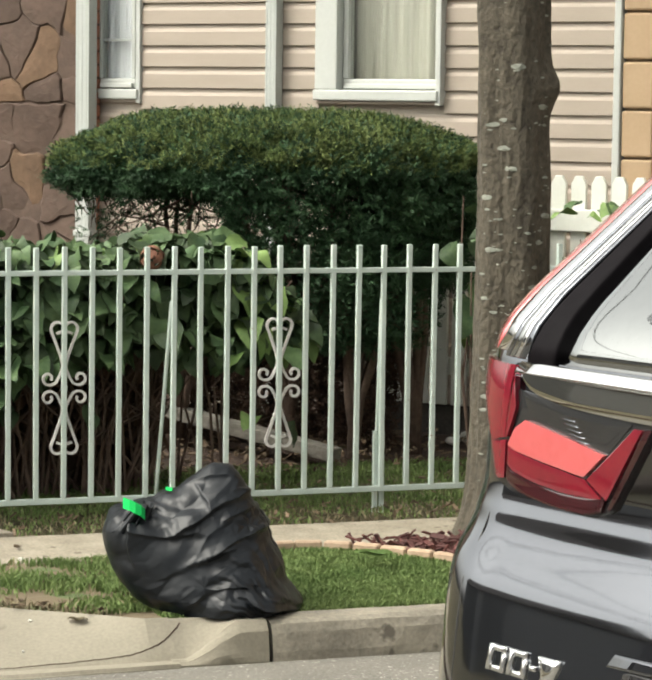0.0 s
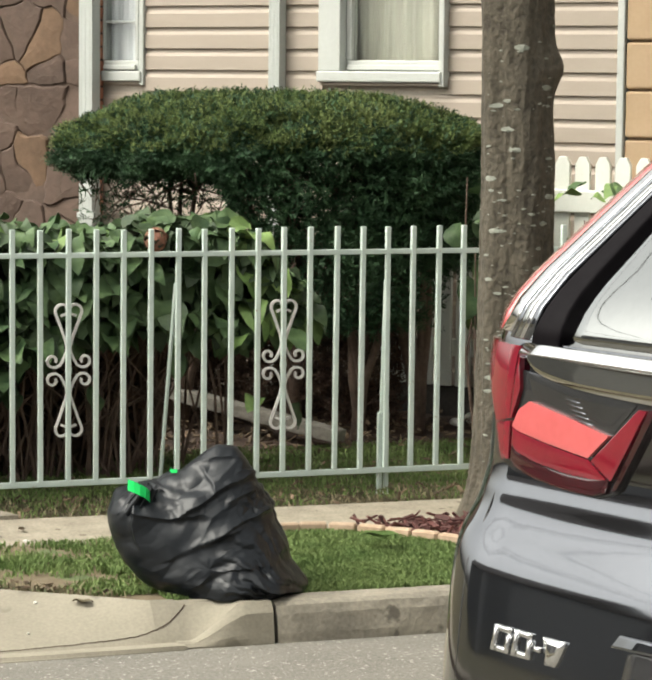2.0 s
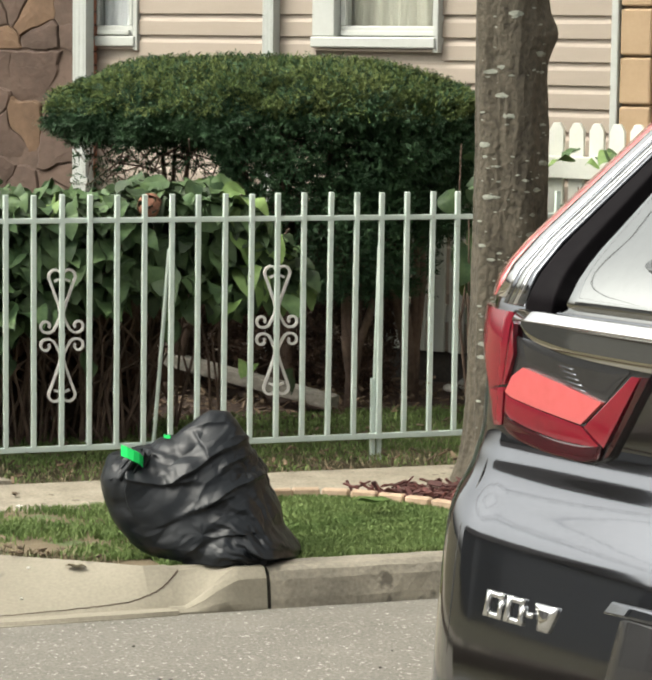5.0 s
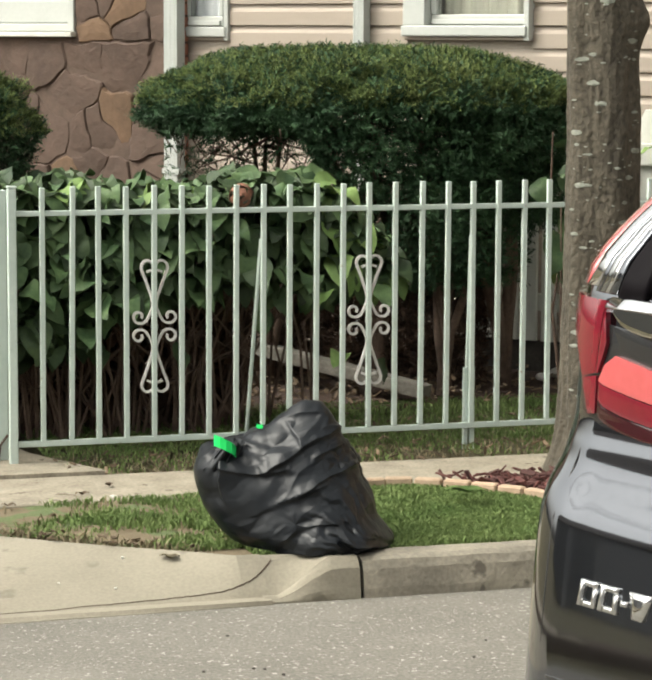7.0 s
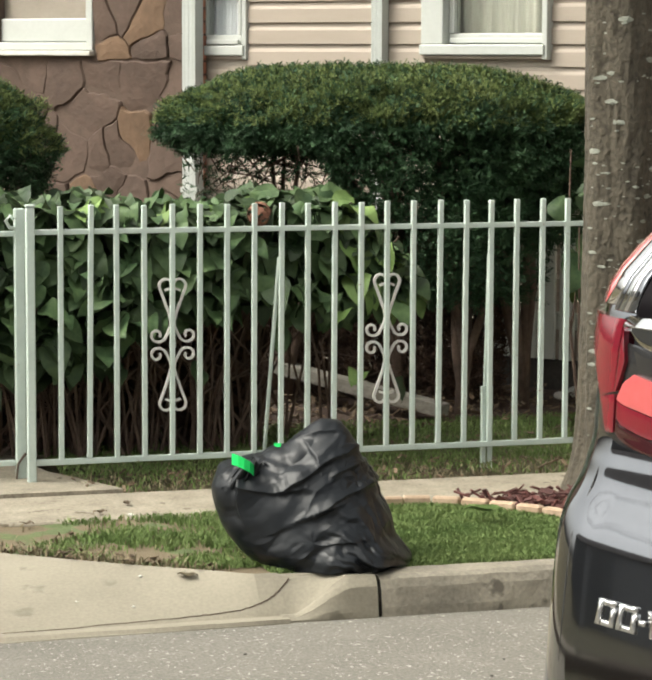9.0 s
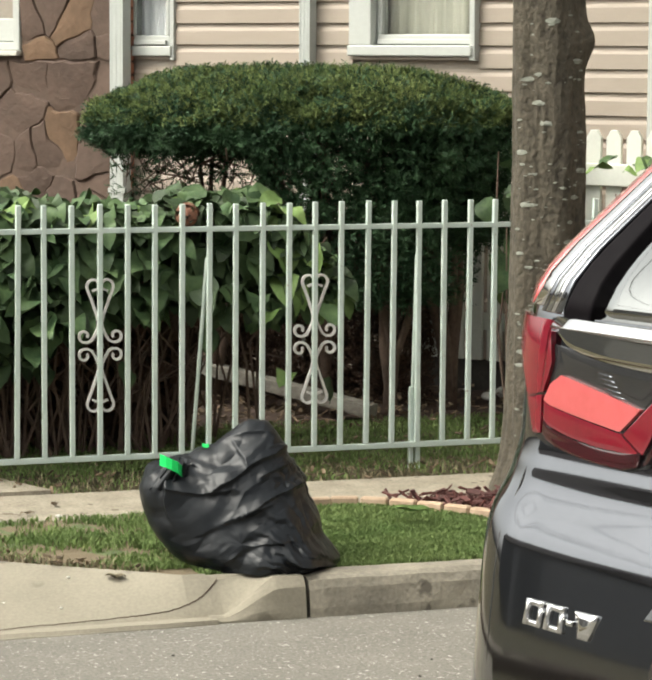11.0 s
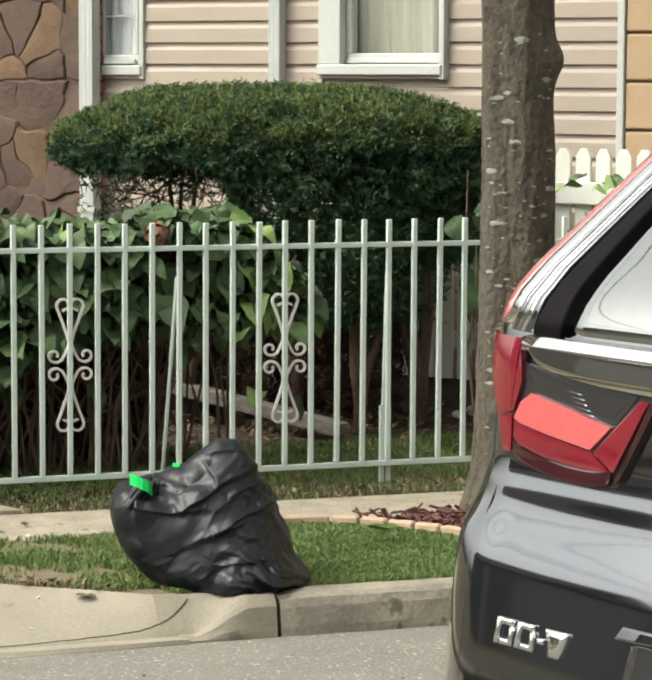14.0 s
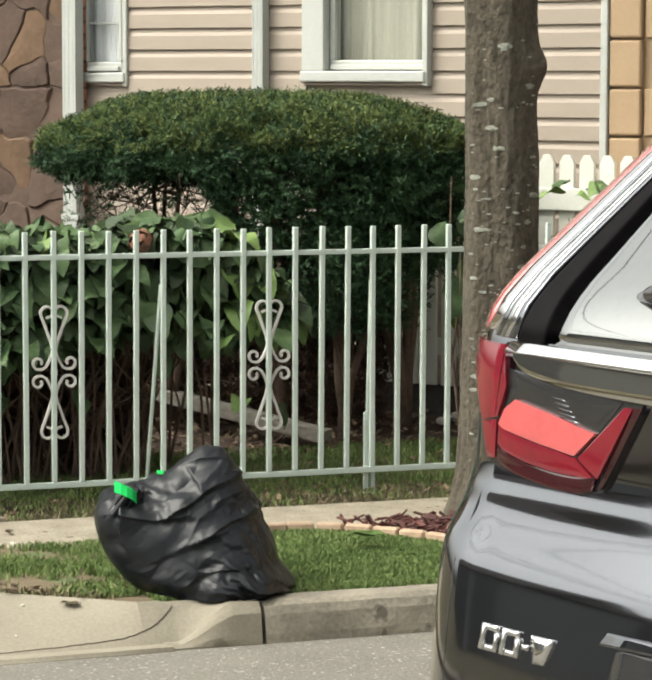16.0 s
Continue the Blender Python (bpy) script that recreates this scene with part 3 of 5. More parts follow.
def stones(u0, u1, z0, z1, n, seed):
    """Random-rubble cells between lines half way to their neighbours."""
    r = random.Random(seed)
    pts = []
    while len(pts) < n:
        p = (u0 + (u1 - u0) * r.random(), z0 + (z1 - z0) * r.random())
        if all((p[0] - q[0]) ** 2 + 1.5 * (p[1] - q[1]) ** 2 > (0.016 if len(pts) % 3 else 0.036) for q in pts) or r.random() < 0.004:
            pts.append(p)
    for p in pts:
        poly = [(u0, z0), (u1, z0), (u1, z1), (u0, z1)]
        for q in pts:
            if q is p or abs(q[0] - p[0]) > 0.9 or abs(q[1] - p[1]) > 0.9:
                continue
            nx, ny = q[0] - p[0], q[1] - p[1]
            l = math.hypot(nx, ny)
            nx, ny = nx / l, ny / l
            poly = clip(poly, nx, ny, nx * (p[0] + q[0]) / 2 + ny * (p[1] + q[1]) / 2 - 0.0015)
            if len(poly) < 3:
                break
        if len(poly) < 3:
            continue
        cx, cz = sum(a for a, _ in poly) / len(poly), sum(b for _, b in poly) / len(poly)
        deep = -0.050 - 0.020 * r.random()
        tilt = (r.uniform(-0.07, 0.07), r.uniform(-0.12, 0.05))
        bm = bmesh.new()
        fine = []
        for i, a in enumerate(poly):
            b = poly[(i + 1) % len(poly)]
            k = max(1, int(math.hypot(b[0] - a[0], b[1] - a[1]) / 0.035))
            for j in range(k):
                t = j / k
                q = (a[0] + (b[0] - a[0]) * t, a[1] + (b[1] - a[1]) * t)
                q = (min(u1, q[0] + 0.048 * fbm(q[0] * 5, q[1] * 4, 1)), min(z1, q[1] + 0.048 * fbm(q[0] * 5, q[1] * 4, 8)))
                fine.append((q[0] + r.uniform(-0.002, 0.002), q[1] + r.uniform(-0.002, 0.002)))
        def ring(s, y):
            return [bm.verts.new((cx + (a - cx) * s, y + tilt[0] * (a - cx) + tilt[1] * (b - cz), cz + (b - cz) * s)) for a, b in fine]
        r0 = [bm.verts.new((a, -0.03, b)) for a, b in fine]
        r1 = ring(0.992, deep + 0.008)
        r2 = ring(0.94, deep)
        r3 = [bm.verts.new((cx + (a - cx) * 0.45, deep - 0.004 + tilt[0] * (a - cx) * 0.45 + tilt[1] * (b - cz) * 0.45 + r.uniform(-0.0012, 0.0012), cz + (b - cz) * 0.45)) for a, b in fine]
        for s, t in ((r0, r1), (r1, r2), (r2, r3)):
            for i in range(len(fine)):
                bm.faces.new((s[i], s[(i + 1) % len(fine)], t[(i + 1) % len(fine)], t[i]))
        bm.faces.new(r3)
        bmesh.ops.recalc_face_normals(bm, faces=bm.faces[:])
        part("stone", bm, M_OCHRE if r.random() < 0.14 else M_STONE, house)


stones(-2.6, STONE_END - 0.012, 0.1, 1.58, 58, 14)
stones(-1.27, STONE_END - 0.012, 1.59, 2.5, 16, 5)
# brick return beside the stone
for k in range(26):
    z = 0.9 + 0.068 * k
    part("return_brick", boxed(STONE_END - 0.045, -0.055 + 0.004 * (k % 2), z, STONE_END + 0.004, -0.016, z + 0.06, 0.006, 1), M_REDBRICK, house)
# window in the stone wall
sw = new("window")
sw["label"] = "white framed window set in brown stone"
sw.parent = house
part("window_sill", boxed(-2.05, -0.10, 1.602, -1.285, 0.02, 1.628, 0.005), M_CHALK, sw)
part("casing", boxed(-1.335, -0.07, 1.63, -1.29, 0.03, 2.85, 0.006), M_WHITE, sw)
part("bottom_rail", boxed(-1.96, -0.06, 1.63, -1.337, 0.03, 1.672, 0.006), M_WHITE, sw)
part("sash", boxed(-1.96, -0.03, 1.675, -1.345, 0.03, 1.80, 0.008), M_WHITE, sw)
g = part("pane", boxed(-1.96, 0.0, 1.80, -1.345, 0.006, 2.85), M_PANE, sw)
g.visible_shadow = False
part("blind", boxed(-1.96, 0.03, 1.80, -1.34, 0.04, 2.85), M_SHEER, sw)

# neighbouring house, faced with tan blocks
nb = thing("neighbour_house", HOUSE, "neighbouring house faced with tan moulded blocks", "house")
part("wall", boxed(2.378, 0.02, -0.2, 9.0, 0.25, 5.0), M_TAN, nb)
part("back_wall", boxed(2.378, 6.0, -0.2, 9.0, 6.2, 5.0), M_TAN, nb)
part("side_wall", boxed(8.8, 0.25, -0.2, 9.0, 6.0, 5.0), M_TAN, nb)
part("roof", prism([(-0.4, 4.9), (3.1, 6.8), (6.6, 4.9), (6.6, 4.8), (-0.4, 4.8)], 2.42, 9.3, lambda a, b, c: (c, a, b)), M_ROOF, nb)
for k in range(12):
    z = 0.48 + 0.2215 * k
    part("quoin_block", boxed(2.379, -0.020, z + 0.006, 2.535, 0.018, z + 0.2155, 0.010), M_TAN, nb)
    for j in range(3):
        part("wall_block", boxed(2.545 + 0.5 * j + 0.25 * (k % 2), 0.002, z + 0.004, 3.04 + 0.5 * j + 0.25 * (k % 2), 0.019, z + 0.2175, 0.005, 1), M_TAN, nb)

# houses across the street, behind the camera, plain
for k, (x, y, w) in enumerate(((-9.0, -18.5, 8.0), (1.5, -18.5, 8.5), (12.0, -18.5, 8.0), (-24.0, 12.5, 7.0), (-35.0, 12.5, 7.5))):
    h = thing("house", pose(x, y, 0), "plain grey two-storey house across the street", "house")
    part("wall", boxed(-w / 2, -4, -0.2, w / 2, 4, 5.2), M_SHINGLE, h)
    part("roof", prism([(-w / 2 - 0.3, 5.1), (0, 7.8), (w / 2 + 0.3, 5.1)], -4.3, 4.3, lambda a, b, c: (a, c, b)), M_ROOF, h)

# ---- garden planting ----
def sprigs(n, sample, size, needles=6):
    """Yew sprigs: short shoots with needles on both sides. sample() gives a place and the way it points."""
    verts, faces = [], []
    for _ in range(n):
        s = sample()
        if s is None:
            continue
        p, d = s
        d = d.normalized()
        a = d.orthogonal().normalized()
        a.rotate(Matrix.Rotation(rng.random() * 6.283, 3, d))
        b = d.cross(a)
        L = size * (0.6 + 0.8 * rng.random())
        for i in range(needles):
            t = i / (needles - 1)
            side = 1 if i % 2 else -1
            root = p + d * (L * t)
            tip = root + (a * side * 0.62 + b * 0.25 * rng.normal() + d * 0.55) * (L * 0.55 * (1.15 - 0.6 * t))
            w = b * (L * 0.05) + d * (L * 0.035)
            k = len(verts)
            verts += [root - w, root + w, tip + w * 0.5, tip - w * 0.5]
            faces.append((k, k + 1, k + 2, k + 3))
    return verts, faces


def yew(name, m, half, z_mid, z_top, z_under, label, n, seed, stems, flat=2.25):
    """A clipped yew: a broad cushion of sprigs on bare stems. half: half length and half depth."""
    t = thing(name, m, label, "hedge")
    r = random.Random(seed)

    def shell(tip=False):
        while True:
            th = r.random() * 6.283
            ph = r.uniform(-1, 1)
            c, s = math.cos(th), math.sin(th)
            lump = 1 + 0.05 * fbm(c * 2.3 + seed, s * 2.3, ph * 2) + 0.125 * fbm(c * 6.5 * half[0], s * 6.5 * half[1], ph * 4 + seed, 2)
            rim = (1 - ph ** flat) ** (1 / flat) if ph > 0 else 1 - 0.10 * ph * ph
            if ph < -0.9:
                rim *= r.random() ** 0.5
            x, y = half[0] * rim * c * lump, half[1] * rim * s * lump
            low = z_under(x / half[0]) + 0.05 * fbm(x * 5, y * 5, seed)
            zz = z_mid + (z_top - z_mid) * ph * lump if ph > 0 else z_mid + (z_mid - low) * ph
            nrm = Vector((c * rim / half[0], s * rim / half[1], max(ph, -0.2) * 1.3))
            if tip and (ph < 0.12 or r.random() > ph + 0.30 + 0.9 * fbm(x * 5, y * 5, zz * 5 + seed)):
                continue
            if ph < 0.0 and c < 0.5 and r.random() < -0.55 * ph + (0.45 if fbm(c * 9, s * 9, zz * 14 + seed, 2) > 0.12 else 0.0):
                continue
            inn = 1 - (0.0 if tip else (0.30 if c < 0.1 else 0.55) * r.random() ** 1.8)
            p = Vector((x * inn, y * inn, z_mid + (zz - z_mid) * (inn if ph > 0 else 1)))
            if s > 0.55 and c < 0.0 and r.random() < 0.6:
                continue
            d = nrm.normalized() + Vector((r.gauss(0, 0.5), r.gauss(0, 0.5), r.gauss(0.25, 0.45)))
            return p, d

    v, f = sprigs(n, shell, 0.046, 7)
    soup("crown", v, f, M_YEW, t)["kind"] = "stuff"
    v, f = sprigs(int(n * 0.55), lambda: shell(True), 0.036, 7)
    soup("new_growth", v, f, M_YEWTIP, t, "lighter green new growth on the clipped top")["kind"] = "stuff"
    # thin shaded shoots under the cushion
    if len(stems) > 1:
        def low():
            x = -half[0] * r.uniform(-0.1, 0.88)
            return Vector((x, half[1] * r.uniform(-0.8, 0.8), z_under(-0.5) - 0.26 * r.random() ** 1.6)), Vector((r.gauss(0, 1), r.gauss(0, 1), r.gauss(0.2, 0.6)))
        v, f = sprigs(800, low, 0.042, 7)
        soup("undergrowth", v, f, M_YEW, t, "sparse shaded shoots")["kind"] = "stuff"
        def back():
            return Vector((-half[0] * r.uniform(-0.6, 0.95), half[1] * r.uniform(0.15, 0.95), 0.03 + 0.78 * r.random() ** 0.9)), Vector((r.gauss(0, 1), r.gauss(-0.4, 1), r.gauss(0.3, 0.6)))
        v, f = sprigs(16000, back, 0.05, 7)
        soup("undergrowth", v, f, M_DEADLEAF, t, "withered brown growth low in the hedge")["kind"] = "stuff"
        bm = bmesh.new()
        for k in range(520):
            p, d = low() if k % 3 == 0 else back()
            q = p + Vector((r.gauss(0, 0.10), r.gauss(0, 0.06), r.uniform(0.03, 0.16)))
            tube([p, (p + q) / 2 + Vector((0, 0, r.uniform(-0.02, 0.02))), q], [0.002, 0.0035, 0.0045], 4, bm)
        part("twig_tangle", bm, M_TWIG, t, "tangle of bare twigs")["kind"] = "stuff"
    for x0, y0, spread in stems:
        for k in range(6):
            a = r.random() * 6.283
            ex, ey = x0 + spread * math.cos(a) + r.gauss(0, 0.1), y0 + 0.5 * spread * math.sin(a)
            ex = max(-half[0] * 0.85, min(half[0] * 0.85, ex))
            top = z_mid + 0.1
            pts = [Vector((x0 + (ex - x0) * q ** 1.4 + r.gauss(0, 0.012), y0 + (ey - y0) * q ** 1.4 + r.gauss(0, 0.012), 0.0 + top * q)) for q in (0, 0.2, 0.4, 0.6, 0.8, 1)]
            part("stem", tube(pts, [0.026, 0.022, 0.018, 0.014, 0.010, 0.005], 6), M_TWIG, t, smooth=True)
            for j in range(9):
                q = pts[r.randint(3, 5)]
                e = q + Vector((r.gauss(0, 0.2), r.gauss(0, 0.12), r.uniform(0.04, 0.22)))
                e.x, e.y, e.z = max(-half[0] * 0.9, min(half[0] * 0.9, e.x)), max(-half[1] * 0.8, min(half[1] * 0.8, e.y)), min(e.z, z_mid + 0.08)
                part("twig", tube([q, (q + e) / 2 + Vector((0, 0, r.uniform(-0.02, 0.03))), e], [0.007, 0.005, 0.002], 5), M_TWIG, t)
    return t


yew("yew_hedge", pose(3.64, 1.45, 0.02, 0, 0, -24), (0.93, 0.58), 1.26, 1.505, lambda u: 1.17 if u < -0.25 else (max(0.50, 1.17 - 1.4 * (u + 0.25)) if u < 0.80 else 0.75), "clipped dark green yew hedge with bare lower stems", 52000, 3,
    [(-0.42, 0.0, 0.4), (0.1, 0.1, 0.3), (0.4, -0.1, 0.3), (0.65, 0.1, 0.2)])
yew("yew_bush", pose(1.62, 1.55, 0.02, 0, 0, -10), (0.55, 0.5), 1.12, 1.50, lambda u: 0.35 + 0.3 * u, "clipped dark green yew bush against the stone wall", 14000, 8, [(0.0, 0.0, 0.2)])


def leaf_mesh(name, l, w, cup, seed):
    """An ovate, pointed leaf, folded along its midrib and cupped."""
    n = 6
    verts, faces = [], []
    for i in range(n + 1):
        t = i / n
        half = w * 0.5 * math.sin(math.pi * t ** 0.78) ** 0.72 * (1 - 0.12 * t) if 0 < t < 1 else 0.0
        z = -cup * l * (t - 0.25) ** 2 + 0.006 * math.sin(9 * t + seed)
        wave = 0.05 * w * math.sin(11 * t + seed)
        verts += [(-half, l * t, z + 0.30 * half + wave), (0, l * t, z), (half, l * t, z + 0.30 * half - wave)]
    for i in range(n):
        k = 3 * i
        faces += [(k, k + 1, k + 4, k + 3), (k + 1, k + 2, k + 5, k + 4)]
    me = bpy.data.meshes.new(name)
    me.from_pydata(verts, [], faces)
    me.polygons.foreach_set("use_smooth", [True] * len(me.polygons))
    return me


LEAVES = [leaf_mesh("leaf", 0.120 * s, 0.096 * s, c * 0.8, k) for k, (s, c) in enumerate(((1.0, 0.5), (0.86, 0.8), (1.12, 0.35), (0.72, 0.6), (0.95, 1.1)))]
PALE = [leaf_mesh("leaf", 0.120 * s, 0.096 * s, c, k + 9) for k, (s, c) in enumerate(((1.0, 0.4), (0.8, 0.7), (0.65, 0.9)))]
for me in LEAVES:
    me.materials.append(M_LEAF)
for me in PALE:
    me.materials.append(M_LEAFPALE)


def leaf(parent, p, out, r, pale=False, tilt=None, size=1.0):
    """One leaf that hangs outwards from p."""
    yaw = math.degrees(math.atan2(out.y, out.x)) - 90 + r.gauss(0, 25)
    if tilt is None:
        tilt = r.uniform(-70, 20)
    ob = new("leaf", (PALE if pale else LEAVES)[r.randrange(3 if pale else 5)])
    ob.parent = parent
    ob.matrix_basis = Matrix.Translation(p) @ pose(0, 0, 0, tilt, r.gauss(0, 22), yaw)
    s = size * r.uniform(0.8, 1.2)
    ob.scale = (s, s, s)
    return ob


def hydrangea():
    t = thing("hydrangea", pose(2.72, 0.62, 0.01), "leafy green hydrangea bush behind the iron fence", "bush")
    r = random.Random(21)

    def inside(x):
        """Height of the bush along its length: level, then falling away at its end."""
        return 1.045 - 0.42 * max(0.0, (x - 0.40) / 0.34) ** 2 + 0.022 * math.sin(7 * x) + 0.015 * math.sin(19 * x)

    def place(back=0.0, top=False):
        while True:
            x = r.uniform(-1.35, 0.70)
            h = inside(x)
            if top:
                y = r.uniform(-0.34, 0.22)
                return Vector((x, y, h - 0.04 - 0.25 * (y + 0.05) ** 2 - 0.03 * r.random())), Vector((r.gauss(0, 1), r.gauss(-0.9, 0.5), 0)), r.uniform(-48, 12)
            z = h - (h - 0.22) * r.random() ** 1.15
            if z < 0.60 + 0.06 * fbm(x * 4, 3) - 0.24 * min(1.0, max(0.0, -x - 0.20) / 0.5) and r.random() < 0.985:
                continue
            bulge = 0.10 * math.sin(math.pi * min(1, max(0, (z - 0.1) / 0.95))) + 0.03 * fbm(x * 5, z * 5, 3)
            y = -0.27 - bulge + back * r.random() + 0.05 * r.random()
            return Vector((x, y, z)), Vector((r.gauss(0, 0.9), -1, 0)), r.uniform(-72, 2)
    for k in range(200):
        p, o, tilt = place()
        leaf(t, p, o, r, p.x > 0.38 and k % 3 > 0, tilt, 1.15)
    # mostly pale leaves on top: light from above put into their colour
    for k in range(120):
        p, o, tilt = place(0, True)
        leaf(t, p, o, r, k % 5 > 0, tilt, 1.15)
    # the rest of the foliage, joined
    verts, faces = [], []
    for k in range(2100):
        p, o, tilt = place(0.32, k % 3 == 0)
        me = LEAVES[r.randrange(5)]
        m = Matrix.Translation(p) @ pose(0, 0, 0, tilt, r.gauss(0, 25), math.degrees(math.atan2(o.y, o.x)) - 90 + r.gauss(0, 25))
        base = len(verts)
        verts += [m @ v.co for v in me.vertices]
        faces += [tuple(base + i for i in f.vertices) for f in me.polygons]
    soup("foliage", verts, faces, M_LEAF, t, smooth=True)["kind"] = "stuff"
    for k in range(60):
        x = r.uniform(-1.3, 0.45)
        y = r.uniform(-0.12, 0.2)
        h = inside(x) * r.uniform(0.6, 0.85)
        part("cane", tube([(x, y, 0), (x + r.gauss(0, 0.05), y - 0.03, h * 0.5), (x + r.gauss(0, 0.14), y - 0.08, h)], [0.007, 0.0055, 0.004], 6), M_TWIG, t)
    # a thicket of old stems and shaded leaves inside the bush, joined
    bm = bmesh.new()
    for k in range(260):
        x, y = r.uniform(-1.4, 0.16), r.uniform(-0.12, 0.32)
        h = r.uniform(0.3, 0.72)
        tube([(x, y, 0), (x + r.gauss(0, 0.09), y + r.gauss(0, 0.03), h * 0.5), (x + r.gauss(0, 0.24), y + r.gauss(0, 0.05), h)], [0.008, 0.006, 0.004], 4, bm)
    part("stem_thicket", bm, M_TWIG, t, "tangle of brown old stems")["kind"] = "stuff"
    verts, faces = [], []
    for k in range(1500):
        p = Vector((r.uniform(-1.4, 0.20), r.uniform(0.12, 0.36), 0.12 + 0.62 * r.random()))
        me = LEAVES[r.randrange(5)]
        m = Matrix.Translation(p) @ pose(0, 0, 0, r.uniform(-85, -10), r.gauss(0, 25), 180 + r.gauss(0, 40))
        base = len(verts)
        verts += [m @ v.co for v in me.vertices]
        faces += [tuple(base + i for i in f.vertices) for f in me.polygons]
    soup("inner_leaves", verts, faces, M_DEADLEAF, t, "withered inner leaves", smooth=True)["kind"] = "stuff"
    # one faded flower head of many small petals
    verts, faces = [], []
    for k in range(150):
        d = Vector((r.gauss(0, 1), r.gauss(0, 1), r.gauss(0, 1))).normalized()
        p = Vector((0.035, -0.40, 0.975)) + d * 0.047 * r.uniform(0.85, 1.1)
        a = d.orthogonal().normalized()
        b = d.cross(a)
        q = len(verts)
        verts += [p + a * 0.013, p + b * 0.013, p - a * 0.013, p - b * 0.013]
        faces.append((q, q + 1, q + 2, q + 3))
    soup("flower_head", verts, faces, M_BLOOM, t, "faded pinkish brown flower head")
    return t


hydrangea()


def vine(m, n, spread, height, label, seed, size, pale):
    t = thing("broadleaf_plant", m, label, "plant")
    r = random.Random(seed)
    for k in range(5):
        e = Vector((r.gauss(0, spread * 0.6), r.gauss(0, 0.06), height * r.uniform(0.7, 1)))
        part("stem", tube([(0, 0, 0), e * 0.5 + Vector((r.gauss(0, 0.04), 0, 0)), e], [0.008, 0.006, 0.003], 6), M_TWIG, t)
    for k in range(n):
        leaf(t, Vector((r.gauss(0, spread), r.gauss(0, 0.08), height * r.uniform(0.5, 1.05))), Vector((r.gauss(0, 1), -0.8, 0)), r, k % pale == 0, None, size)
    return t


vine(pose(4.30, 0.62, 0.0), 24, 0.075, 1.24, "broad-leaved green plant beside the yew hedge", 11, 1.25, 7)
vine(pose(4.80, 0.42, 0.0), 52, 0.15, 1.15, "broad-leaved green plant before the picket fence", 6, 1.0, 2)

# white picket fence beside the house
pf = thing("picket_fence", HOUSE @ pose(0, -0.25, 0), "white painted wooden picket fence on a dark board", "fence")
part("rail", boxed(1.2, -0.036, 1.035, 3.6, -0.0115, 1.137, 0.006), M_PICKET, pf)
part("rail", boxed(1.2, 0.012, 0.34, 3.6, 0.05, 0.42, 0.006), M_PICKET, pf)
u = 1.283
while u < 3.5:
    w, top = 0.037, 1.287
    part("picket", prism([(-w, 0.20), (w, 0.20), (w, top - 0.035), (w * 0.45, top), (-w * 0.45, top), (-w, top - 0.035)], -0.010, 0.010, lambda a, b, c, u=u: (u + a, c, b), 0.003), M_PICKET, pf)
    u += 0.1005
for uu in (1.25, 2.95):
    part("post", boxed(uu - 0.04, 0.052, -0.1, uu + 0.04, 0.13, 1.2, 0.006), M_PICKET, pf)
part("gravel_board", boxed(0.9, 0.01, -0.02, 3.6, 0.05, 0.198, 0.006), M_DARKWOOD, pf)

# timber edging that lies across the bed
plank = tagged(part("timber", boxed(-0.43, -0.045, -0.03, 0.43, 0.045, 0.028, 0.006), M_TIMBER, m=pose(3.53, 1.325, 0.135, 0, 9.4, -46.5)), "weathered grey timber leaning on the soil bed", "timber")
for k, (x, y, s) in enumerate(((4.62, 1.40, 0.055), (4.72, 1.33, 0.035), (4.50, 1.36, 0.03))):
    bm = bmesh.new()
    bmesh.ops.create_icosphere(bm, subdivisions=2, radius=s)
    for v in bm.verts:
        v.co *= 1 + 0.25 * fbm(v.co.x * 18 + k, v.co.y * 18, v.co.z * 18)
        v.co.z *= 0.6
    tagged(part("stone", bm, M_CHALK, m=pose(x, y, 0.05 + s * 0.4)), "pale rough stone on the soil bed", "stone", "stones on the bed")

# ---- the iron fence ----
PITCH, X0, Z_LOW, Z_TOP, Z_TIP = 0.108, 1.9142, 0.0714, 0.9448, 1.0445
fence = thing("iron_fence", pose(0, 0, 0), "white painted iron fence with scroll ornaments", "fence")


def bar(x0, x1, z0, z1, y0=-0.008, y1=0.008, bevel=0.002):
    return boxed(x0, y0, z0, x1, y1, z1, bevel, 1)


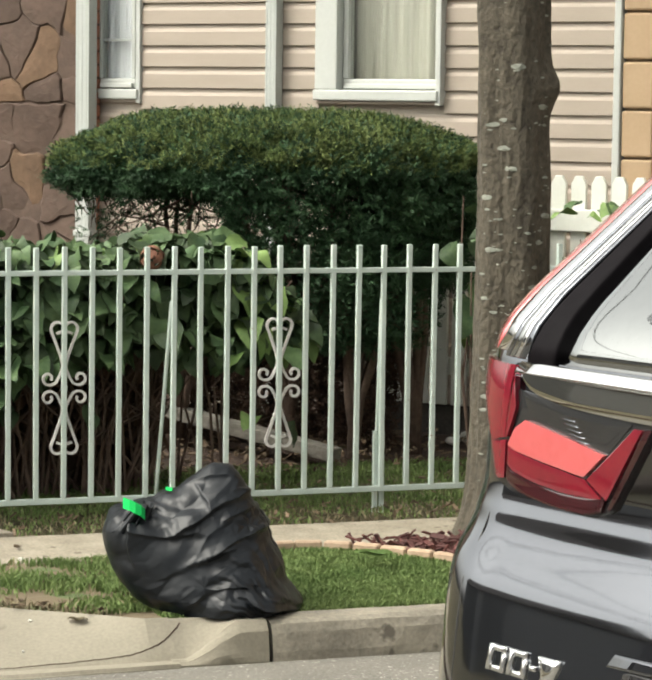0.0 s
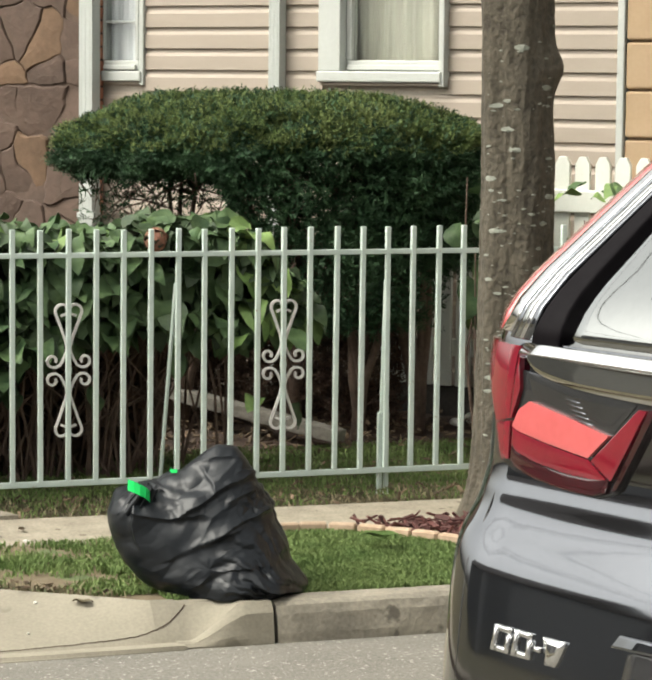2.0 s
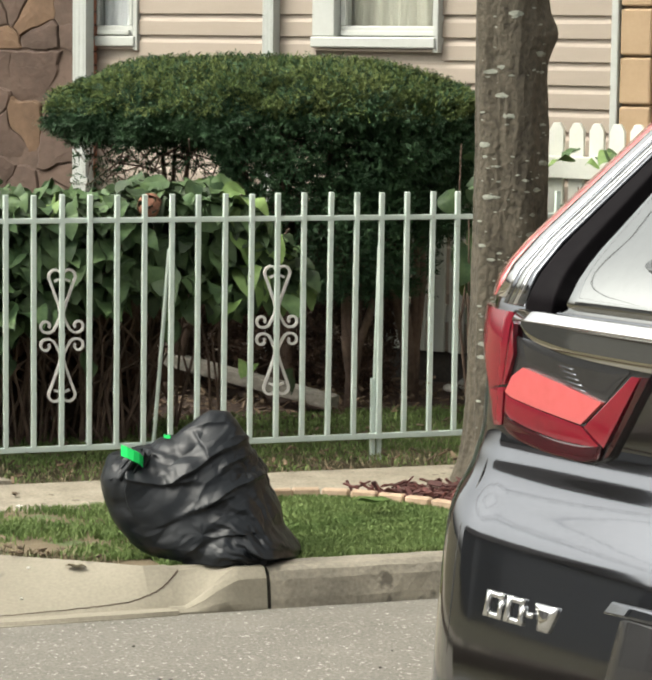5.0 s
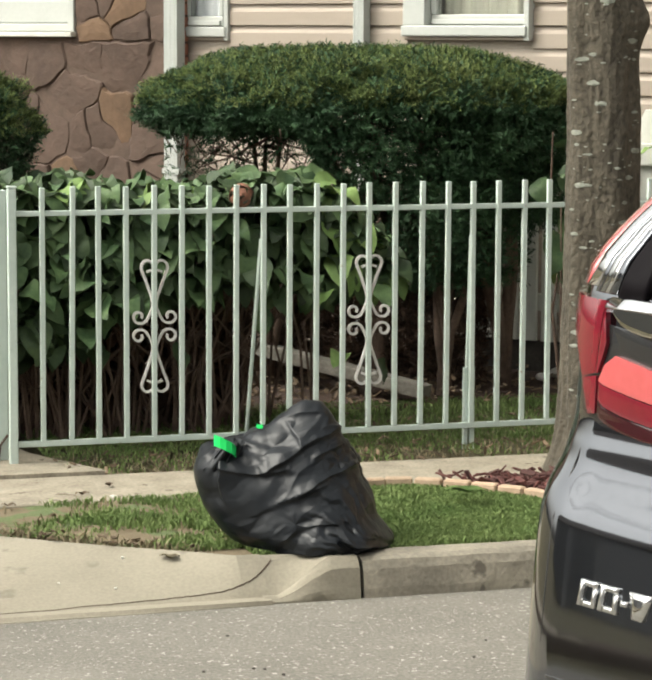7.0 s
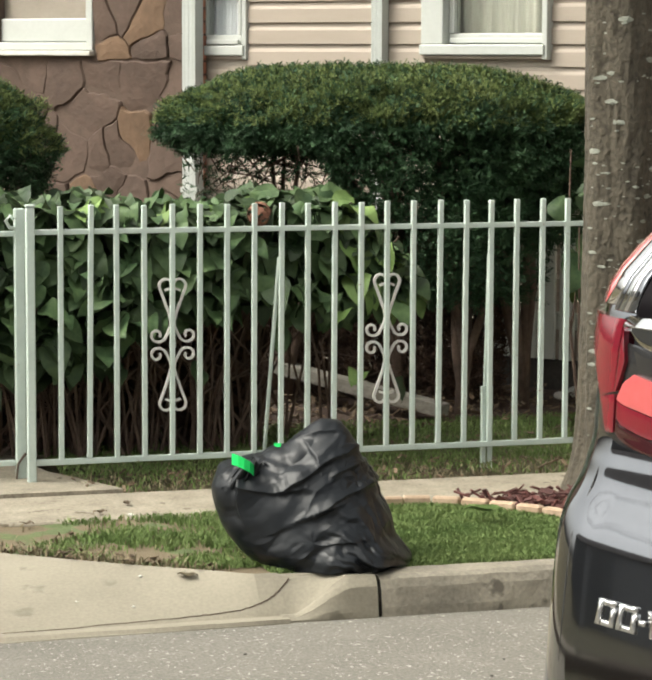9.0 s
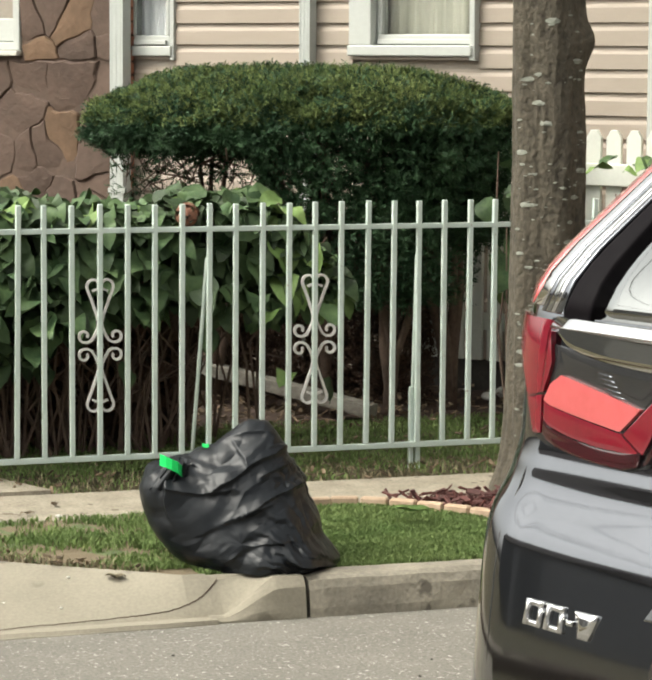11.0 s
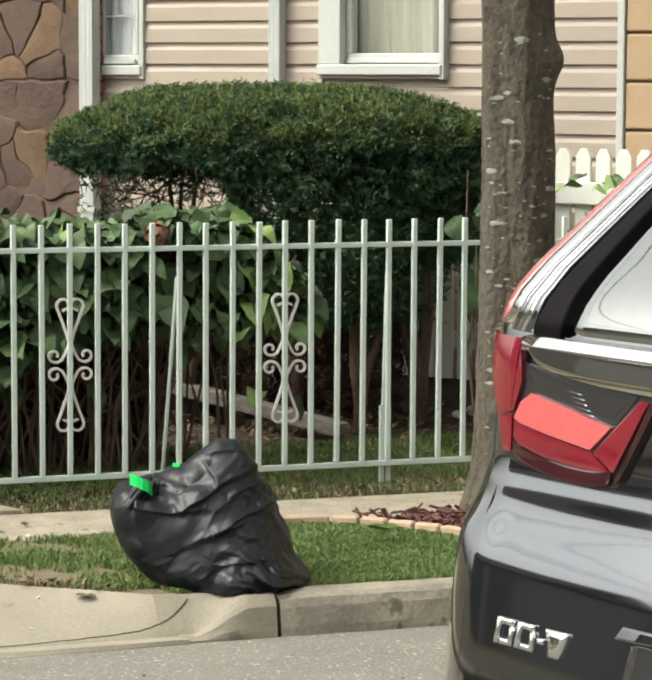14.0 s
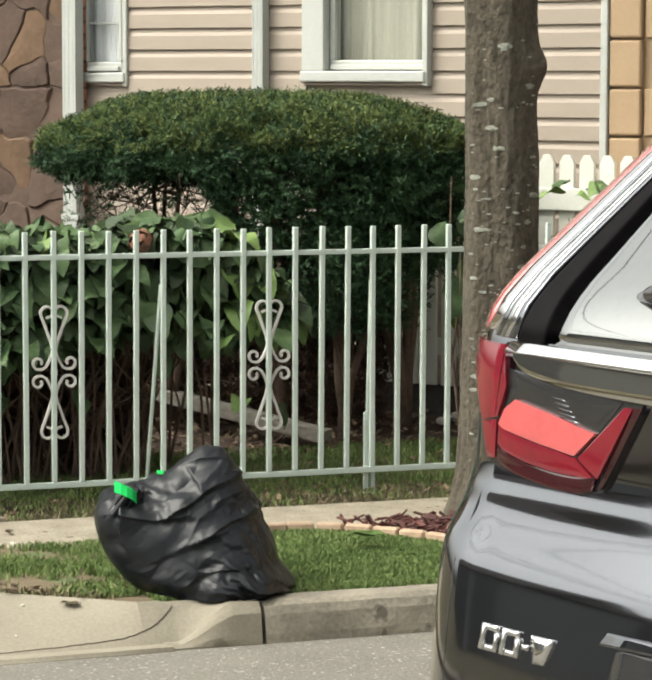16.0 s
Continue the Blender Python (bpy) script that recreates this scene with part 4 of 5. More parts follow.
END = X0 + PITCH * 27.6
part("rail", bar(1.8145, END, Z_TOP - 0.010, Z_TOP + 0.010, -0.010, 0.010), M_IRON, fence)
part("rail", bar(1.8145, END, Z_LOW - 0.011, Z_LOW + 0.011, -0.010, 0.010), M_IRON, fence)
me = bpy.data.meshes.new("picket")
bm = bar(-0.0094, 0.0094, Z_LOW + 0.011, Z_TIP, -0.0118, 0.0092)
bm.to_mesh(me)
bm.free()
r_f = random.Random(2)
for k in range(28):
    o = from_mesh("picket", me, M_IRON, fence)
    o.matrix_basis = pose(X0 + PITCH * k, 0, 0, r_f.gauss(0, 0.1), (0.35 if k == 1 else 0) + r_f.gauss(0.10, 0.12), 0) @ pose(0, 0, r_f.uniform(-0.004, 0.002))


def scroll(x):
    """Two lyre-shaped halves of bent flat bar, back to back on a picket."""
    s = new("scroll")
    s.matrix_basis = pose(x + 0.006, 0.0165, 0.504)
    s["label"] = "bent iron scroll ornament"
    s.parent = fence

    def curl(c, r0, r1, a0, a1, n=16):
        return [(c[0] + (r0 + (r1 - r0) * i / n) * math.cos(radians(a0 + (a1 - a0) * i / n)), c[1] + (r0 + (r1 - r0) * i / n) * math.sin(radians(a0 + (a1 - a0) * i / n))) for i in range(n + 1)]

    for up in (1, -1):
        for side in (1, -1):
            pts = []
            # outer small scroll, sweeping in to the middle and out to the lyre's shoulder
            pts += curl((0.060, 0.036), 0.011, 0.024, 215, -90)
            pts += [(0.046, 0.012), (0.032, 0.020), (0.020, 0.040), (0.008, 0.066), (0.006, 0.084), (0.012, 0.110), (0.024, 0.142), (0.036, 0.175), (0.046, 0.200)]
            pts += curl((0.0245, 0.217), 0.026, 0.021, -15, 190) + [(0.007, 0.206), (0.017, 0.204), (0.029, 0.199)]
            bm = bmesh.new()
            rows = []
            for i, (a, b) in enumerate(pts):
                p, q = pts[max(i - 1, 0)], pts[min(i + 1, len(pts) - 1)]
                tx, ty = q[0] - p[0], q[1] - p[1]
                l = math.hypot(tx, ty) or 1
                nx, ny = -ty / l * 0.0043, tx / l * 0.0043
                rows.append([bm.verts.new((side * 1.03 * (a + sx * nx), dy, up * 1.05 * (b + sx * ny))) for sx, dy in ((-1, -0.007), (1, -0.007), (1, 0.007), (-1, 0.007))])
            for a, b in zip(rows, rows[1:]):
                for k in range(4):
                    bm.faces.new((a[k], a[(k + 1) % 4], b[(k + 1) % 4], b[k]))
            bm.faces.new(rows[0])
            bm.faces.new(rows[-1][::-1])
            bmesh.ops.recalc_face_normals(bm, faces=bm.faces[:])
            part("scroll_bar", bm, M_IRONLIT, s)
    part("collar", boxed(-0.012, -0.009, -0.012, 0.012, 0.009, 0.012, 0.003), M_IRON, s)


for k in (4, 12):
    scroll(X0 + PITCH * k)


def post(x, y, z0, z1, half, label):
    p = part("post", boxed(x - half, y - half, z0, x + half, y + half, z1, 0.004), M_IRON, fence, label)
    part("cap", boxed(x - half - 0.002, y - half - 0.002, z1, x + half + 0.002, y + half + 0.002, z1 + 0.010, 0.004), M_IRON, p)
    return p


post(1.798, -0.01, -0.02, 1.040, 0.016, "square iron end post")
# leaning braces and the short legs that carry the fence
part("brace", tube([(2.745, 0.13, 0.0), (2.778, 0.022, 0.83)], 0.0085, 6), M_IRON, fence, "thin leaning iron brace")
part("brace", tube([(3.628, 0.03, -0.03), (3.645, 0.022, 0.83)], 0.0085, 6), M_IRON, fence, "thin leaning iron brace")
for x in (3.627, 3.655):
    part("leg", boxed(x - 0.009, 0.014, -0.03, x + 0.009, 0.034, 0.30, 0.002, 1), M_IRON, fence)

gate = thing("iron_gate", pose(0, 0.09, 0), "white painted iron gate beside the fence", "gate")
part("gate_post", boxed(1.757, -0.018, 0.0, 1.795, 0.018, 1.03, 0.004), M_IRON, gate)
part("rail", boxed(0.9, -0.010, 0.925, 1.756, 0.010, 0.945, 0.003), M_IRON, gate)
part("rail", boxed(0.9, -0.010, 0.050, 1.756, 0.010, 0.072, 0.003), M_IRON, gate)
for k in range(7):
    x = 1.648 - 0.108 * k
    part("picket", boxed(x - 0.0095, -0.0095, 0.073, x + 0.0095, 0.0095, 0.924, 0.002, 1), M_IRON, gate)
part("latch", tube([(1.756, -0.02, 0.955), (1.735, -0.02, 0.960), (1.722, -0.02, 0.985), (1.738, -0.02, 1.005), (1.752, -0.02, 0.99)], 0.007, 8), M_IRON, gate, smooth=True)
part("drop_bolt", tube([(1.79, -0.025, 0.10), (1.76, -0.025, 0.06), (1.752, -0.025, -0.01)], 0.005, 6), M_TWIG, gate, "rusty drop bolt")

# ---- street tree ----
def street_tree():
    t = thing("street_tree", pose(3.885, -0.72, 0.0), "street tree with grey-brown bark and pale lichen", "tree")
    r = random.Random(9)

    def f(u, v):
        z = -0.05 + 3.6 * v
        a = 2 * math.pi * u
        rad = 0.138 - 0.003 * z + 0.05 * math.exp(-max(z, 0) / 0.10)
        cx = -0.018 + 0.012 * math.sin(z * 1.6)
        knob = 0.034 * math.exp(-((z - 1.67) / 0.07) ** 2) * max(0, math.cos(a + 0.5)) ** 3
        ridge = noise.ridged_multi_fractal(Vector((math.cos(a) * 2.6, math.sin(a) * 2.6, z * 3.4)), 1.0, 2.1, 4, 1.0, 2.0) - 1.0
        groove = -0.016 * math.exp(-((a - 5.55 + 0.25 * math.sin(z * 1.7)) / 0.10) ** 2) * (0.4 + 0.6 * math.sin(z * 2.3) ** 2)
        flute = 0.007 * math.cos(5 * a + 1.3 * z) + 0.008 * fbm(math.cos(a) * 1.6, math.sin(a) * 1.6, z * 1.2) + 0.007 * ridge + groove
        q = rad + knob + flute
        return Vector((cx + q * math.cos(a), q * math.sin(a), z))
    part("trunk", grid(f, 150, 420, True), M_BARK, t, smooth=True)
    # crusts of lichen, each a thin uneven scab on the bark
    verts, faces = [], []
    for k in range(190):
        u, z = r.uniform(0.55, 0.95), min(2.3, max(0.05, r.gauss(1.0, 0.6)))
        big = 0.021 if k % 13 == 0 else r.uniform(0.003, 0.011) * r.choice((0.7, 1.0, 1.6))
        b = len(verts)
        for j in range(9):
            w = 6.283 * j / 9
            s = big * (0.65 + 0.5 * r.random())
            p = f((u + s * math.cos(w) / 0.62) % 1, (z + 0.5 * s * math.sin(w) + 0.05) / 3.6)
            verts.append(p + Vector((p.x, p.y, 0)).normalized() * 0.0025)
        p = f(u, (z + 0.05) / 3.6)
        verts.append(p + Vector((p.x, p.y, 0)).normalized() * 0.004)
        faces += [(b + j, b + (j + 1) % 9, b + 9) for j in range(9)]
    soup("lichen", verts, faces, M_LICHEN, t, "pale crusts of lichen")["kind"] = "stuff"
    # limbs and crown above the view
    for k in range(6):
        a = k * 1.05 + 0.3
        e = Vector((1.5 * math.cos(a), 1.5 * math.sin(a), 5.2 + 0.5 * (k % 3)))
        part("limb", tube([(0, 0, 3.3), (0.35 * math.cos(a), 0.35 * math.sin(a), 4.0), e], [0.09, 0.06, 0.02], 8), M_BARK, t, smooth=True)
    verts, faces = [], []
    for k in range(2600):
        c = Vector((r.gauss(0, 1.0), r.gauss(0, 1.0), 5.6 + r.gauss(0, 0.55)))
        m = Matrix.Translation(c) @ pose(0, 0, 0, r.uniform(-60, 60), r.uniform(-60, 60), r.uniform(0, 360))
        me = LEAVES[k % 5]
        b = len(verts)
        verts += [m @ v.co for v in me.vertices]
        faces += [tuple(b + i for i in q.vertices) for q in me.polygons]
    soup("crown", verts, faces, M_LEAF, t)["kind"] = "stuff"
    return t


street_tree()


# ---- rubbish bag ----
BAG = [(-0.236, -0.01), (-0.325, 0.06), (-0.386, 0.152), (-0.402, 0.245), (-0.384, 0.322), (-0.318, 0.335), (-0.250, 0.348), (-0.165, 0.388), (-0.11, 0.430),
       (-0.05, 0.472), (0.010, 0.466), (0.046, 0.418), (0.084, 0.345), (0.142, 0.220), (0.194, 0.094), (0.256, 0.006), (0.19, -0.01)]


# folds across the bag's face: start x, z, end x, z, arch, depth, width above the line
FOLDS = ((-0.31, 0.262, -0.10, 0.262, -0.018, 0.016, 0.045), (-0.15, 0.255, 0.09, 0.385, 0.012, 0.020, 0.050), (-0.20, 0.115, 0.02, 0.215, 0.004, 0.014, 0.035),
         (-0.06, 0.180, 0.19, 0.275, 0.020, 0.016, 0.040), (-0.13, 0.405, 0.02, 0.425, 0.016, 0.012, 0.030), (-0.10, 0.410, -0.04, 0.315, 0.006, 0.010, 0.030),
         (0.00, 0.300, 0.14, 0.335, 0.010, 0.014, 0.025), (-0.30, 0.30, -0.285, 0.15, -0.010, 0.014, 0.035), (-0.10, 0.050, 0.10, 0.110, 0.016, 0.009, 0.03),
         (0.02, 0.385, 0.11, 0.365, 0.008, 0.012, 0.022))


def crinkled(p, q, k):
    """Flat facets with sharp creases between them: a height for each point of a skewed lattice, joined by planes."""
    p, q = p + 0.35 * fbm(p * 0.8, q * 0.8, k + 0.5, 2), q + 0.35 * fbm(p * 0.8, q * 0.8, k + 7.5, 2)
    i, j = math.floor(p), math.floor(q)
    a, b = p - i, q - j

    def h(m, n):
        v = math.sin(m * 127.1 + n * 311.7 + k * 74.7) * 43758.5453
        return v - math.floor(v) - 0.5
    if h(i + 40, j + 40) > 0:
        return h(i, j) + (h(i + 1, j) - h(i, j)) * a + (h(i + 1, j + 1) - h(i + 1, j)) * b if a > b else h(i, j) + (h(i, j + 1) - h(i, j)) * b + (h(i + 1, j + 1) - h(i, j + 1)) * a
    if a + b < 1:
        return h(i, j) + (h(i + 1, j) - h(i, j)) * a + (h(i, j + 1) - h(i, j)) * b
    return h(i + 1, j + 1) + (h(i, j + 1) - h(i + 1, j + 1)) * (1 - a) + (h(i + 1, j) - h(i + 1, j + 1)) * (1 - b)


def rubbish_bag():
    t = thing("rubbish_bag", pose(2.505, -1.60, -0.040, 0, 0, -20), "full black plastic rubbish bag slumped on the kerb", "bag")
    cx, cz = -0.06, 0.19
    ang = [math.atan2(b - cz, a - cx) for a, b in BAG]
    rad = [math.hypot(a - cx, b - cz) for a, b in BAG]
    order = sorted(range(len(BAG)), key=lambda i: ang[i])
    A = [ang[i] for i in order]
    R = [rad[i] for i in order]
    A = [A[-1] - 2 * math.pi] + A + [A[0] + 2 * math.pi]
    R = [R[-1]] + R + [R[0]]

    def outline(a):
        return float(np.mean([np.interp((a + d + math.pi) % (2 * math.pi) - math.pi, A, R) for d in (-0.03, 0, 0.03)]))

    def f(u, v):
        a = 2 * math.pi * u - math.pi
        ph = math.pi * (v - 0.5)
        q = outline(a)
        c = math.cos(ph)
        x, z = cx + q * c ** 0.55 * math.cos(a), cz + q * c ** 0.55 * math.sin(a) - (0.09 * (1 - c ** 0.55) if ph < 0 else 0.0)
        y = 0.235 * math.sin(ph) * (1.0 - 1.30 * max(0.0, z - 0.05)) + (1.7 * (x + 0.09) * (z - 0.20) * math.sin(ph) ** 2 if ph < 0 else 0.0)
        # draped folds: film stands proud above each line and tucks in under it
        d = 0.0
        for (x0, z0, x1, z1, arch, amp, wide) in FOLDS:
            l = math.hypot(x1 - x0, z1 - z0)
            tx, tz = (x1 - x0) / l, (z1 - z0) / l
            q1 = ((x - x0) * tx + (z - z0) * tz) / l
            off = -(x - x0) * tz + (z - z0) * tx - arch * 4 * q1 * (1 - q1) - 0.010 * fbm(x * 9, z * 9, amp * 99)
            fade = min(1.0, max(0.0, (q1 + 0.12) / 0.2)) * min(1.0, max(0.0, (1.12 - q1) / 0.2))
            d += 0.8 * fade * amp * (math.exp(-off / wide) if off > 0 else 1.7 * math.exp(off / 0.006) - 0.7 * math.exp(off / (0.6 * wide)))
        # fans of pleats out of the trailing corner and out of the tied neck
        tail, neck_d = math.hypot(x - 0.30, z + 0.02), math.hypot(x + 0.29, z - 0.36)
        ta = math.atan2(z + 0.02, 0.30 - x) + 0.10 * fbm(x * 7, z * 7, 2)
        w4 = ta * 3.9 + 0.5 * fbm(x * 4, y * 4, z * 4)
        w5 = ta * 9.5 + 0.9 * fbm(x * 6 + 3, y * 6, z * 6)
        t4, t5 = (2 * abs(w - math.floor(w + 0.5)) - 0.5 for w in (w4, w5))
        d += (0.019 * t4 + 0.008 * t5) * math.exp(-((tail - 0.17) / 0.17) ** 2)
        na = math.atan2(z - 0.36, x + 0.29)
        d += 0.007 * math.sin(15 * na + 3 * fbm(x * 6, z * 6)) * math.exp(-neck_d / 0.11)
        # flat facets of stretched film and a patch of fine crumples at the waist
        bend = 0.06 * fbm(x * 3, y * 3, z * 3)
        al, ac = 0.85 * x + 0.52 * z, -0.52 * x + 0.85 * z
        cell, _ = noise.voronoi(Vector((al * 3.6 + bend * 4, y * 4.0, ac * 6.5 + 2)))
        d += 0.010 * (min(0.40, cell[1] - cell[0]) - 0.2)
        cell2, _ = noise.voronoi(Vector((al * 5.5 + bend * 5 + 4, y * 8.0, ac * 19)))
        d += 0.003 * (min(0.40, cell2[1] - cell2[0]) - 0.15)
        d += 0.030 * crinkled(al * 5.5 + bend * 6, ac * 12 + bend * 8, 1 if y < 0 else 2) + 0.015 * crinkled(al * 13 + bend * 9 + 5, ac * 25 + bend * 9, 3 if y < 0 else 4)
        crumple = math.exp(-((x - 0.09) / 0.075) ** 2 - ((z - 0.30) / 0.055) ** 2)
        cell3, _ = noise.voronoi(Vector((al * 22, y * 20, ac * 34)))
        d += 0.020 * crumple * (cell3[1] - cell3[0] - 0.3)
        belly = math.exp(-((x + 0.24) / 0.12) ** 2 - ((z - 0.12) / 0.12) ** 2)
        d *= (0.15 + 0.85 * abs(math.sin(ph)) ** 0.6) * (1 - 0.7 * belly)
        n = Vector((c * math.cos(a), math.sin(ph) * 1.1, c * math.sin(a)))
        p = Vector((x, y, z)) + n * d
        p.z = max(p.z, 0.0 + 0.006 * fbm(p.x * 9, p.y * 9))
        return p
    part("bag_body", grid(f, 520, 290, True), M_BAG, t, smooth=True)
    # gathered neck beside the ties
    neck = grid(lambda u, v: (-0.318 + 0.05 * v + (0.045 - 0.014 * v) * math.cos(6.283 * u) * (1 + 0.22 * math.sin(9 * 6.283 * u)), -0.10 + 0.05 * math.sin(6.283 * u) * (1 + 0.22 * math.sin(9 * 6.283 * u)), 0.262 + 0.075 * v + 0.012 * math.sin(5 * 6.283 * u)), 60, 6, True)
    part("neck", neck, M_BAG, t, "gathered neck of the bag", smooth=True)

    def strap(pts, w):
        bm = bmesh.new()
        rows = [[bm.verts.new(Vector(p) + Vector(o)) for o in ((0, -0.003, -w), (0, 0.003, -w), (0, 0.003, w), (0, -0.003, w))] for p in pts]
        for a, b in zip(rows, rows[1:]):
            for k in range(4):
                bm.faces.new((a[k], a[(k + 1) % 4], b[(k + 1) % 4], b[k]))
        bm.faces.new(rows[0])
        bm.faces.new(rows[-1][::-1])
        bmesh.ops.recalc_face_normals(bm, faces=bm.faces[:])
        return bm
    part("drawstring", strap([(-0.328, -0.150, 0.358), (-0.305, -0.175, 0.354), (-0.285, -0.180, 0.346), (-0.267, -0.175, 0.336), (-0.257, -0.15, 0.320)], 0.018), M_TIE, t, "bright green plastic drawstring")
    part("drawstring", strap([(-0.200, -0.03, 0.388), (-0.185, -0.05, 0.388), (-0.176, -0.06, 0.392)], 0.006), M_TIE, t, "bright green plastic drawstring")
    return t


rubbish_bag()


# ---- small litter ----
def fallen_leaf(x, y, z, s, yaw, material, label):
    bm = bmesh.new()
    n = 8
    rows = []
    for i in range(n + 1):
        q = i / n
        w = s * 0.28 * math.sin(math.pi * q ** 0.8) + 0.0005
        rows.append([bm.verts.new((s * (q - 0.5), k * w, 0.010 + 0.35 * w * abs(k) + 0.12 * s * (q - 0.4) ** 2 + 0.004 * math.sin(9 * q + k))) for k in (-1, 0, 1)])
    for a, b in zip(rows, rows[1:]):
        for k in range(2):
            bm.faces.new((a[k], a[k + 1], b[k + 1], b[k]))
    bmesh.ops.solidify(bm, geom=bm.faces[:], thickness=0.001)
    return tagged(part("fallen_leaf", bm, material, m=pose(x, y, z, 0, 0, yaw), smooth=True), label, "leaf")


fallen_leaf(3.19, -1.16, lie(-1.16) + 0.035, 0.15, -30, M_LEAFPALE, "curled green leaf lying on the verge grass")
fallen_leaf(1.985, -1.68, apron_z(1.985, -1.68), 0.07, -35, M_STRAW, "pale brown fallen leaf on the concrete apron")
for k, (x, y) in enumerate(((1.92, -0.66), (1.74, -1.02), (2.05, -0.52), (2.62, -0.45), (1.63, -0.80))):
    fallen_leaf(x, y, lie(y) - 0.006, 0.05, 40 * k, M_DRYLEAF, "brown fallen leaf on the pavement")
for k, (x, y, s) in enumerate(((2.02, -0.72, 0.014), (1.85, -1.60, 0.007), (1.785, -1.78, 0.006), (1.62, -1.7, 0.004))):
    bm = bmesh.new()
    bmesh.ops.create_icosphere(bm, subdivisions=1, radius=s)
    for v in bm.verts:
        v.co *= 1 + 0.4 * fbm(v.co.x * 60 + k, v.co.y * 60, v.co.z * 60)
        v.co.z *= 0.5
    tagged(part("scrap", bm, M_CHALK, m=pose(x, y, (apron_z(x, y) if y < apron_edge(x) else lie(y) - 0.004) + s * 0.3)), "small white scrap of litter on the concrete", "litter", "white scraps")
for k in range(26):
    x, y = 1.5 + 2.4 * rng.random(), -2.05 - 1.2 * rng.random()
    bm = bmesh.new()
    bmesh.ops.create_icosphere(bm, subdivisions=1, radius=0.003 + 0.0035 * rng.random())
    for v in bm.verts:
        v.co.z *= 0.6
    zz = ROAD + 0.06 * (1 - (((y + 8.3) / 6.387 - 0.5) / 0.5) ** 2)
    tagged(part("grit", bm, M_DARKWOOD, m=pose(x, y, zz + 0.003)), "dark grain of grit on the asphalt", "grit", "grit on the street")

# ---- parked car ----
CAR = pose(1.593, -5.497, -0.107, 0, 0, -70)
REAR = [(0.20, 0.00), (0.35, -0.050), (0.62, -0.044), (0.75, -0.028), (0.84, -0.014), (0.880, -0.007), (0.908, -0.001), (0.935, 0.009), (0.962, 0.026), (0.985, 0.041), (1.004, 0.049), (1.034, 0.0545), (1.048, 0.058), (1.066, 0.068), (1.10, 0.068), (1.28, 0.075), (1.34, 0.098), (1.70, 0.49)]
SIDE = [(0.2, 0.05), (0.35, 0.026), (0.75, 0.020), (0.93, 0.011), (1.0, 0.014), (1.08, 0.022), (1.34, 0.03), (1.70, 0.17)]
NOSE = [(0.2, 4.35), (0.4, 4.5), (0.75, 4.48), (0.95, 4.2), (1.05, 3.3), (1.62, 2.35), (1.70, 2.1)]
CORNER_X, CORNER_Y, CAR_W = 0.20, 0.22, 1.86


def along(table, z, soft=0.05):
    xs, ys = [a for a, _ in table], [b for _, b in table]
    return float(np.mean([np.interp(z + d, xs, ys) for d in (-soft, -soft * 0.66, -soft / 3, 0, soft / 3, soft * 0.66, soft)]))


def shell(s, z):
    """The car's tail: s below 0 runs forward along its left side, 0 to 1 round the corner, above 1 across the rear in metres."""
    # the shoulder stands higher at the corner than on the tailgate
    drop = 0.022 * min(1.0, max(0.0, (1.15 - s) / 0.5)) * min(1.0, max(0.0, (1.055 - z) / 0.09))
    y0, w = along(REAR, z - drop, 0.022 + 0.028 * min(1.0, max(0.0, (z - 1.10) / 0.08))), along(SIDE, z)
    if s < 0:
        return Vector((w, y0 + CORNER_Y - s, z))
    if s <= 1:
        a = s * math.pi / 2
        return Vector((w + CORNER_X * (1 - math.cos(a)), y0 + CORNER_Y * (1 - math.sin(a)), z))
    x = w + CORNER_X + (s - 1)
    mid = CAR_W / 2
    return Vector((x, y0 - 0.03 * (1 - ((mid - x) / (mid - w - CORNER_X)) ** 2), z))


def outward(s, z):
    a = shell(s + 0.02, z) - shell(s - 0.02, z)
    b = shell(s, z + 0.01) - shell(s, z - 0.01)
    return a.cross(b).normalized()


car = thing("parked_car", CAR, "dark grey metallic crossover car parked at the kerb", "car")


